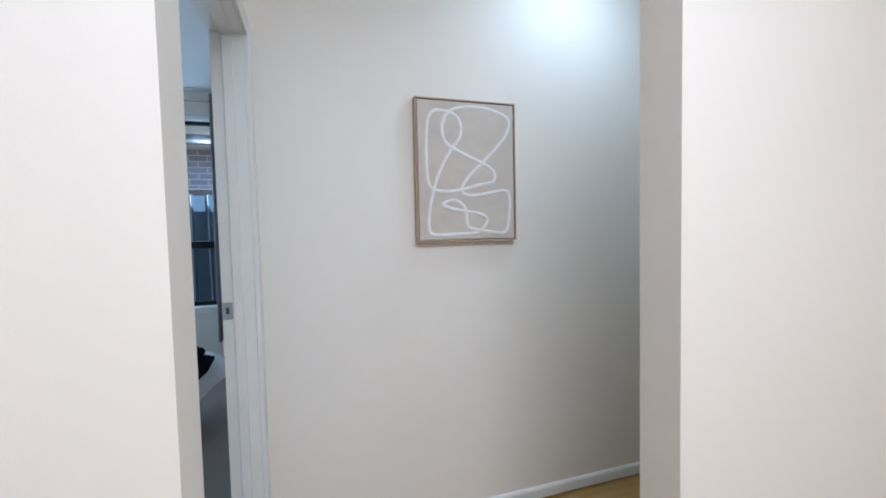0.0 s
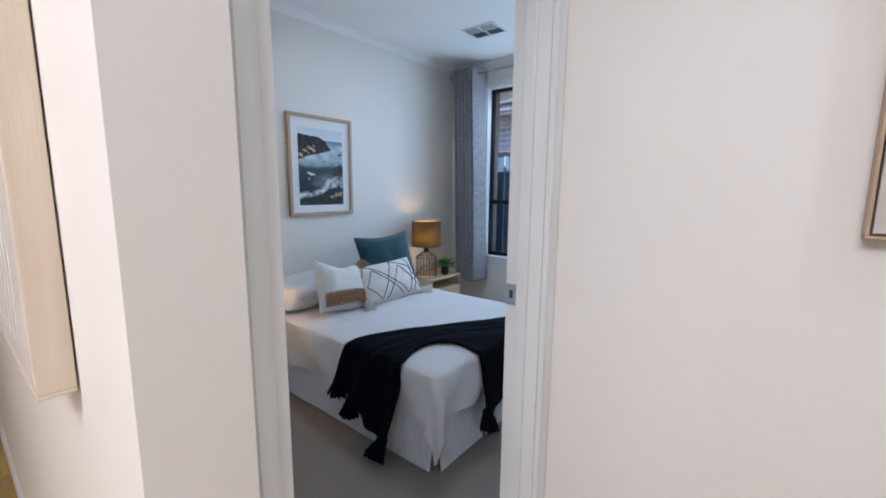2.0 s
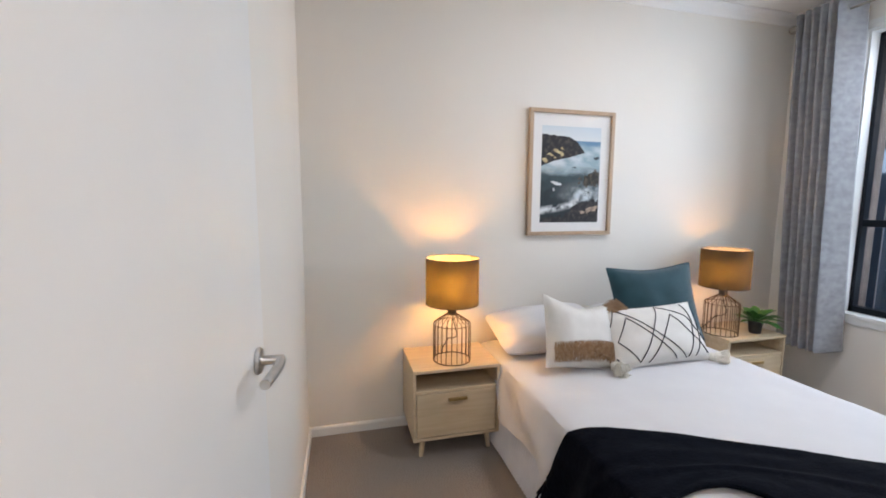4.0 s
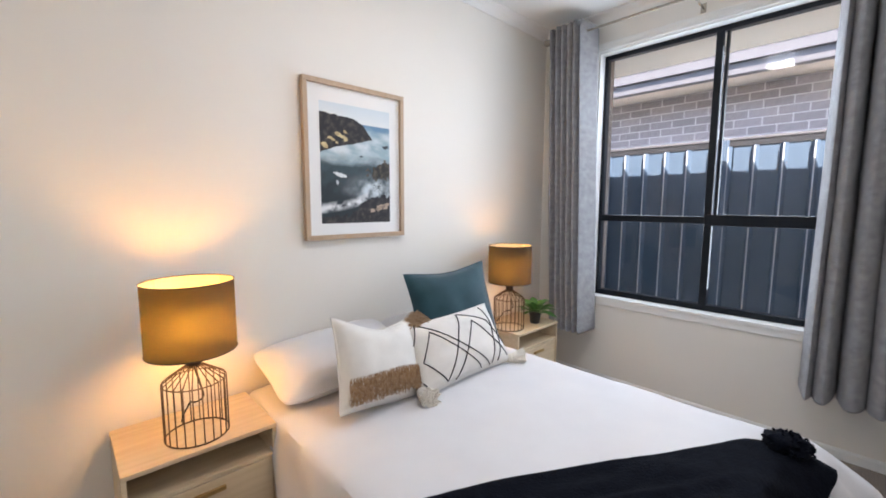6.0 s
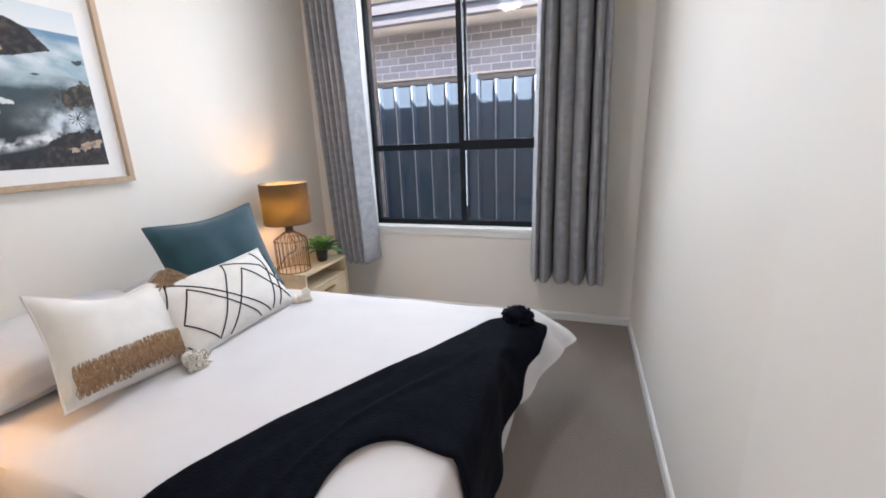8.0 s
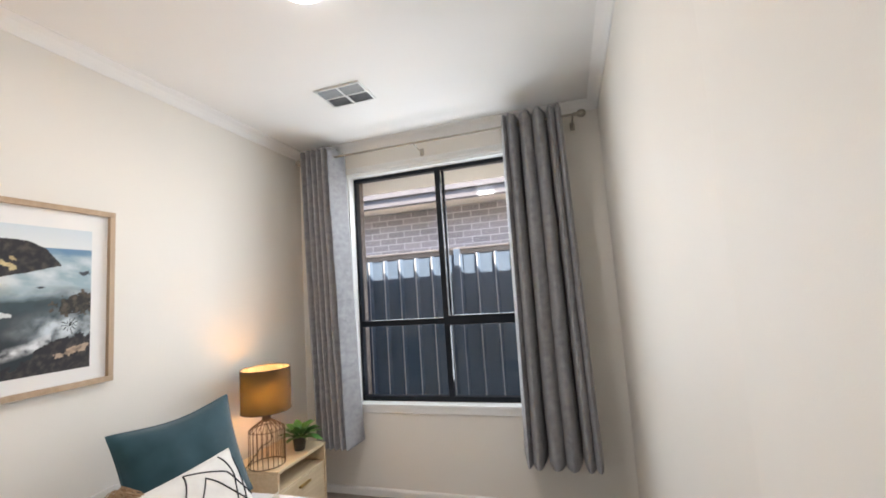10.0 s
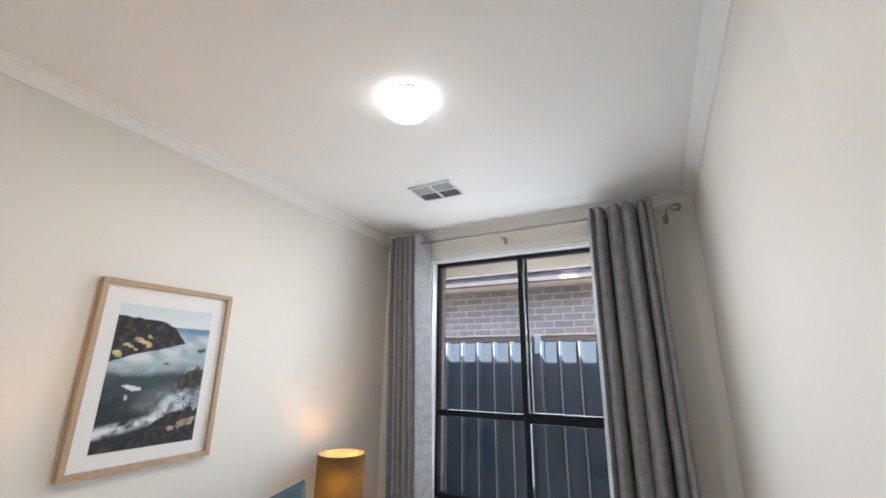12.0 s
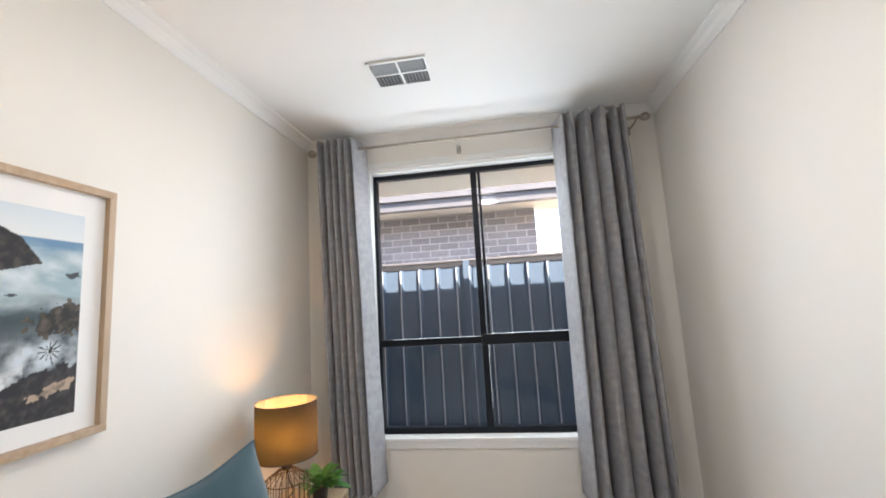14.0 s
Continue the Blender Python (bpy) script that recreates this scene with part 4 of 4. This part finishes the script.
def ink_sheet(name, w, h, y, z0, nu, nv, colour, root, label):
    bm = sheet(nu, nv, lambda u, v: Vector((-w / 2 + u * w, y, z0 + v * h)))
    ob = part(name, bm, PRINT, root, label)
    layer = ob.data.color_attributes.new("ink", "FLOAT_COLOR", "POINT")
    for vtx, item in zip(ob.data.vertices, layer.data):
        item.color = (*colour((vtx.co.x + w / 2) / w, 1 - (vtx.co.z - z0) / h), 1)
    return ob


ink_sheet("print", 0.425, 0.612, -0.0125, 0.082, 150, 205, coast, picture, "photographic print of surf and dark rocks")

# curtains


def curtain(name, top, foot, z0, z1, slits, seed, outer):
    """Eyelet curtain: rounded folds parted by slits (place, depth); top and foot are its (x0, x1) there."""
    mid = (sum(top) + sum(foot)) / 4
    root = thing(name, mid, 4.165, z0, "grey chenille eyelet curtain hanging in deep folds", "curtain", "curtains at the window")
    h = z1 - z0
    marks = [(0.0, 0.7)] + slits + [(1.0, 0.7)]

    def fold(u):
        """How far the cloth stands back from the folds' crests at u: 0 on a crest, 1 in the deepest slit."""
        for (a, da), (b, db) in zip(marks, marks[1:]):
            if a <= u <= b:
                f = (u - a) / (b - a)
                lobe = 1 - math.sin(math.pi * f) ** 0.55
                return lobe * (da if f < 0.5 else db)
        return 0.0

    def place(u, v):
        sway = u + 0.012 * noise.noise((u * 3, v * 1.7, seed)) * math.sin(math.pi * u)
        lo, hi = (foot[k] + (top[k] - foot[k]) * v ** 0.8 for k in (0, 1))
        x = lo + (hi - lo) * u - mid + 0.010 * math.sin(math.pi * u) * noise.noise((u * 2, v * 2, seed + 4))
        y = -0.085 + 0.25 * fold(min(max(sway, 0.0), 1.0)) * (1.0 - 0.12 * v) + 0.012 * noise.noise((u * 5, v * 2.2, seed + 2))
        y += 0.004 * noise.noise((u * 18, v * 6, seed + 7))
        turn = max(0.0, 1 - abs(u - outer) / 0.10)
        y = y * (1 - turn) + 0.13 * turn ** 1.3
        return Vector((x, y, h * v + 0.010 * fold(u) * (v < 0.02) + 0.008 * math.cos(u * 40) * (v > 0.985)))

    cl = part("cloth", sheet(110, 60, place), CURTAIN, root, smooth=True)
    cl.modifiers.new("thick", "SOLIDIFY").thickness = 0.004
    part("hem", sheet(110, 1, lambda u, v: place(u, 0.004 + v * 0.04) + Vector((0, -0.0035, 0))), CURTAIN, root, smooth=True)
    for k in range(8):
        x = place((k + 0.5) / 8, 1.0).x
        ring = tube([(x, 0.0225 * math.cos(2 * math.pi * q / 20), RODZ - z0 + 0.0225 * math.sin(2 * math.pi * q / 20)) for q in range(20)], 0.0035, 6, closed=True)
        part("eyelet", ring, NICKEL, root, "nickel eyelet ring", smooth=True)
    return root


RODZ, RODY = 2.595, 4.165
curtain("curtain", (-2.325, -2.025), (-2.25, -1.955), 0.415, 2.655, [(0.18, 1.0), (0.35, 0.4), (0.50, 0.55), (0.66, 0.35), (0.83, 0.5)], 1.0, 1.0)
curtain("curtain", (-0.745, -0.32), (-0.765, -0.272), 0.365, 2.655, [(0.14, 0.45), (0.31, 1.0), (0.54, 0.45), (0.77, 1.0), (0.9, 0.3)], 6.0, 0.0)
rod = thing("curtain_rod", -1.285, RODY, RODZ, "brushed nickel curtain rod with ball finials", "curtain rod")
part("pole", tube([(-1.06, 0, 0), (1.065, 0, 0)], 0.0085, 12), NICKEL, rod, smooth=True)
for sx in (-1, 1):
    fin = lathe([(0.0, -0.030), (0.012, -0.027), (0.022, -0.018), (0.027, 0.0), (0.022, 0.018), (0.013, 0.026), (0.010, 0.034), (0.012, 0.040), (0.012, 0.048), (0.0, 0.048)], 20)
    ob = part("finial", fin, NICKEL, rod, "ball finial", smooth=True)
    ob.matrix_basis = pose(sx * 1.085, 0, 0, 0, -90 * sx, 0)
for x in (-1.03, -0.088, 1.03):
    b = tube([(x, FAR - RODY - 0.001, -0.02), (x, 0.02, -0.02), (x, 0.0, -0.012)], 0.006, 8)
    lathe([(0.017, 0.0), (0.017, 0.001), (0.0, 0.0012)], 16, b, x, 0.0)
    box(b, x - 0.016, x + 0.016, FAR - RODY - 0.006, FAR - RODY - 0.0012, -0.045, 0.012, 0.002)
    part("bracket", b, NICKEL, rod, smooth=True)

# ceiling light and vent
oyster = thing("ceiling_light", -1.245, 2.66, CEILING, "round frosted glass oyster ceiling light, lit", "ceiling light")
part("base", lathe([(0.101, 0.0), (0.103, -0.010), (0.099, -0.016), (0.0, -0.016)], 40), GLOSS, oyster, smooth=True)
part("diffuser", lathe([(0.104, -0.014), (0.111, -0.022), (0.113, -0.032), (0.106, -0.050), (0.088, -0.068), (0.060, -0.082), (0.03, -0.089), (0.0, -0.090)], 40), OYSTER, oyster, "lit opal glass dome", smooth=True)
part("clip", lathe([(0.0, -0.097), (0.006, -0.094), (0.008, -0.088), (0.005, -0.084)], 12), STEEL, oyster)
vent = thing("ceiling_vent", -1.585, 3.57, CEILING, "square grey air-conditioning vent with four louvred panels", "ceiling vent")
part("backing", boxes((-0.145, 0.145, -0.11, 0.11, -0.003, -0.0005)), RECESS_SHADE, vent)
part("frame", boxes((-0.150, 0.150, -0.116, -0.106, -0.010, -0.001), (-0.150, 0.150, 0.106, 0.116, -0.010, -0.001), (-0.150, -0.140, -0.106, 0.106, -0.010, -0.001), (0.140, 0.150, -0.106, 0.106, -0.010, -0.001),
                    (-0.140, 0.140, -0.004, 0.004, -0.0098, -0.001), (-0.005, 0.005, -0.106, 0.106, -0.0099, -0.001)), GLOSS, vent, "white vent frame")
for qx in (-1, 1):
    for qy in (-1, 1):
        for k in range(7):
            x = qx * (0.014 + 0.0185 * k)
            sl = box(bmesh.new(), -0.009, 0.009, 0.005 if qy > 0 else -0.105, 0.105 if qy > 0 else -0.005, -0.001, 0.001)
            ob = part("slat", sl, VENT, vent)
            ob.matrix_basis = pose(x, 0, -0.0065, 0, 28 * (1 if qy > 0 else -1), 0)

# hall canvas
def scribble(root, w, h, lines, y, width):
    for keys in lines:
        pts = spline([(-w / 2 + u * w, y, (1 - v) * h) for u, v in keys], 8)
        part("painted_line", tube(pts, width, 8, flat=0.25, up=Vector((0, 1, 0))), CHALK, root, "chalky white line", smooth=True)


canvas = thing("framed_canvas", 0.836, ART_WALL - 0.003, 1.313, "linen canvas with looping white lines, thin wood frame", "painting", "canvases in the hall")
AW, AH = 0.484, 0.637
rails(AW, AH, 0.040, 0.007, ASH_H, ASH, canvas)
part("linen", boxes((-AW / 2 + 0.011, AW / 2 - 0.011, -0.037, -0.004, 0.011, AH - 0.011), bevel=0.002), LINEN, canvas, "beige linen canvas")
LOOPS = [[(0.30, 0.09), (0.20, 0.085), (0.13, 0.13), (0.105, 0.25), (0.10, 0.45), (0.115, 0.58), (0.17, 0.632), (0.28, 0.645), (0.42, 0.635), (0.60, 0.60), (0.75, 0.575), (0.775, 0.52), (0.72, 0.47),
          (0.60, 0.425), (0.42, 0.365), (0.29, 0.305), (0.255, 0.22), (0.28, 0.13), (0.36, 0.075), (0.50, 0.05), (0.66, 0.05), (0.82, 0.075), (0.92, 0.115), (0.925, 0.18), (0.86, 0.27), (0.70, 0.40), (0.52, 0.53),
          (0.44, 0.615), (0.47, 0.665), (0.60, 0.67), (0.78, 0.645), (0.90, 0.64), (0.93, 0.70), (0.925, 0.80), (0.905, 0.91), (0.85, 0.945), (0.74, 0.935), (0.60, 0.92), (0.52, 0.905), (0.49, 0.88), (0.48, 0.80),
          (0.45, 0.745), (0.36, 0.705), (0.25, 0.735), (0.33, 0.765), (0.48, 0.785), (0.64, 0.81), (0.69, 0.85), (0.65, 0.905), (0.57, 0.94), (0.40, 0.945), (0.20, 0.95), (0.125, 0.93), (0.11, 0.85), (0.13, 0.74),
          (0.17, 0.62), (0.24, 0.48), (0.33, 0.36), (0.42, 0.27), (0.44, 0.19), (0.41, 0.13), (0.34, 0.095), (0.28, 0.088)]]
scribble(canvas, AW, AH, LOOPS, -0.0375, 0.0075)
canvas2 = thing("framed_canvas", -0.642, GATE_A - 0.003, 1.10, "cream canvas with fine pale lines, deep wood frame", "painting", "canvases in the hall")
rails(0.62, 0.82, 0.045, 0.007, PALE, PALE, canvas2)
part("linen", boxes((-0.298, 0.298, -0.042, -0.004, 0.012, 0.808), bevel=0.002), LINEN, canvas2, "pale linen canvas")
scribble(canvas2, 0.62, 0.82, [[(0.2 + 0.09 * k, 0.95), (0.25 + 0.09 * k, 0.8), (0.22 + 0.09 * k, 0.62), (0.3 + 0.08 * k, 0.4)] for k in range(7)], -0.0425, 0.003)

# downlights; the second is an unseen fitting added above the fill lamp
for x, y in ((1.4, 1.22), (0.4, -0.9)):
    dl = thing("downlight", x, y, CEILING, "small round white recessed downlight, lit", "downlight", "downlights in the hall")
    part("trim", lathe([(0.055, 0.0), (0.056, -0.004), (0.045, -0.006), (0.043, -0.002)], 28), GLOSS, dl, smooth=True)
    part("lens", lathe([(0.043, -0.0015), (0.0, -0.002)], 28), DOWNLIGHT, dl, "lit lens")

# ---- outside ----
structure("ground", boxes((-70, 70, FAR + 0.26, 70, -0.40, -0.25)), EARTH, "unseen ground of the side yard, pale to bounce light", "ground")
# own outer wall and eave; the overhang is set to shade the fence
structure("wall_outer", boxes((-6, WX0 - 0.001, FAR + 0.15, FAR + 0.26, -0.3, 2.485), (WX1 + 0.001, 4, FAR + 0.15, FAR + 0.26, -0.3, 2.485), (WX0, WX1, FAR + 0.15, FAR + 0.26, -0.3, WZ0 - 0.001)), BRICK_OWN, "unseen outer brick skin of the house, dark to limit bounced light", "wall")
eave = tagged(new("eave"), "cream lined eave of the house with its gutter, set to shade the fence", "eave", kind="structure")
part("soffit", boxes((-6, 4, FAR + 0.15, 4.97, 2.49, 2.505)), EAVE, eave)
# unseen slab added to block sun and sky over the house
part("roof_slab", boxes((-6, 4, NEAR - 3, 4.5, 2.87, 2.92)), TILE, eave)
part("gutter", boxes((-6, 4, 4.97, 5.05, 2.49, 2.62), bevel=0.006), EAVE, eave)

# steel fence
fence = tagged(new("fence"), "dark slate ribbed steel fence with top rail and posts", "fence")
FY = 5.62
PITCH = 0.187
PANEL = [(0.0, 0.0), (0.020, 0.040), (0.030, 0.040), (0.050, 0.0), (0.187, 0.0)]
start = -4.6


def sheet_x(k):
    """Left edge of a sheet; the run beyond the middle post starts afresh."""
    return start + PITCH * k - (0.06 if k > 16 else 0.0)


for k in range(36):
    bm = bmesh.new()
    a = [bm.verts.new((p, -q, -0.25)) for p, q in PANEL]
    b = [bm.verts.new((p, -q, 1.872)) for p, q in PANEL]
    for i in range(len(PANEL) - 1):
        bm.faces.new((a[i], a[i + 1], b[i + 1], b[i]))
    if k == 0:
        shared = part("sheet_panel", bm, FENCE, fence)
        shared.matrix_basis = pose(start, FY, 0)
    else:
        bm.free()
        ob = new("sheet_panel", shared.data)
        ob.parent = fence
        ob.matrix_basis = pose(sheet_x(k), FY, 0)
# thin strips on the crests carry the painted highlight
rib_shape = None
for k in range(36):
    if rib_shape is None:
        ob = part("rib", boxes((0.0205, 0.0295, -0.0425, -0.0385, -0.245, 1.866), bevel=0.001), FENCE_GLINT, fence, "rib crest with a painted pale highlight")
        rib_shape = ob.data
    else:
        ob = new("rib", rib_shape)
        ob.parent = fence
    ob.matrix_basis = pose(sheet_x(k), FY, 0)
part("top_rail", boxes((-4.7, 2.2, FY - 0.006, FY + 0.035, 1.868, 1.922), bevel=0.004), FENCE_RAIL, fence, "charcoal top rail")
# paler strip stands in for sunlight along the top of the rail
part("capping", boxes((-4.7, 2.2, FY - 0.012, FY + 0.055, 1.9225, 1.945), bevel=0.004), GUTTER, fence, "paler strip painted for the sunlit top of the rail")
for x in (-3.90, -1.485, 0.84):
    part("post", boxes((x - 0.03, x + 0.03, FY - 0.052, FY + 0.03, -0.25, 1.925), bevel=0.004), FENCE, fence)

# neighbouring house
house = tagged(new("neighbour_house"), "single-storey grey-brown brick house with cream eaves", "house")
HY, HTOP, HX = 6.60, 2.61, -0.69
part("wall", boxes((-7.0, HX - 0.004, HY + 0.005, HY + 0.2, -0.25, HTOP)), MORTAR, house, "pale mortar bed of the brick wall")
part("soffit", boxes((-7.0, HX + 0.5, HY - 0.44, HY + 0.2, HTOP + 0.002, HTOP + 0.02)), EAVE, house, "cream painted soffit")
part("gutter", boxes((-7.0, HX + 0.5, HY - 0.53, HY - 0.44, HTOP - 0.02, HTOP + 0.10), (-7.0, HX + 0.5, HY - 0.565, HY - 0.44, HTOP + 0.085, HTOP + 0.22), (-7.0, HX + 0.5, HY - 0.58, HY - 0.56, HTOP + 0.195, HTOP + 0.25), bevel=0.006), GUTTER, house, "pale grey gutter")
roof = bmesh.new()
vs = [roof.verts.new(p) for p in ((-7, HY - 0.5, HTOP + 0.23), (HX + 0.5, HY - 0.5, HTOP + 0.23), (HX + 0.5, HY + 5, HTOP + 2.4), (-7, HY + 5, HTOP + 2.4), (-7, HY - 0.5, HTOP + 0.16), (HX + 0.5, HY - 0.5, HTOP + 0.16), (HX + 0.5, HY + 5, HTOP + 2.3), (-7, HY + 5, HTOP + 2.3))]
for f in ((0, 1, 2, 3), (7, 6, 5, 4), (0, 4, 5, 1), (1, 5, 6, 2), (2, 6, 7, 3), (3, 7, 4, 0)):
    roof.faces.new([vs[i] for i in f])
part("roof", roof, TILE, house, "beige sheet roof")
part("wing_wall", boxes((HX - 0.003, 4.0, HY + 3.2, HY + 3.4, -0.25, HTOP)), EAVE, house, "cream rendered wall set back")

# ---- pieces: hall boards and the neighbour's bricks ----
boards = bpy.data.objects["floor_hall"]
base = box(bmesh.new(), 0.0, 1.196, 0.0, 0.119, -0.013, 0.0, 0.0012, 1)
data = None
for j in range(30):
    for i in range(7):
        x0, y0 = -5.2 + 1.2 * i + 0.43 * (j % 3) - 0.4, -1.88 + 0.12 * j
        if x0 < -5.3 or x0 + 1.2 > 2.72 or (y0 + 0.12 > GATE_B and x0 < -0.125) or y0 + 0.12 > 1.72:
            continue
        if data is None:
            first = part("plank", base, OAK_FLOOR, boards)
            data = first.data
            first.matrix_basis = pose(x0, y0, 0)
        else:
            ob = new("plank", data)
            ob.parent = boards
            ob.matrix_basis = pose(x0, y0, 0)
brick_mesh = None
wall_part = [o for o in house.children if o.name.startswith("wall")][0]
for j in range(9):
    for i in range(15):
        x1 = HX - i * 0.240 - (0.12 if j % 2 else 0.0)
        w = 0.2275
        z0 = HTOP - 0.083 - 0.086 * j
        for x, half in (((x1 - w), False),) + (((HX - 0.107), True),) * (i == 0 and j % 2 == 1):
            if half:
                ob = part("brick", box(bmesh.new(), 0, 0.107, 0, 0.03, 0, 0.0735, 0.002, 1), BRICK, wall_part)
            elif brick_mesh is None:
                ob = part("brick", box(bmesh.new(), 0, 0.2275, 0, 0.03, 0, 0.0735, 0.002, 1), BRICK, wall_part)
                brick_mesh = ob.data
            else:
                ob = new("brick", brick_mesh)
                ob.parent = wall_part
            ob.matrix_basis = pose(x, HY + 0.002, z0)
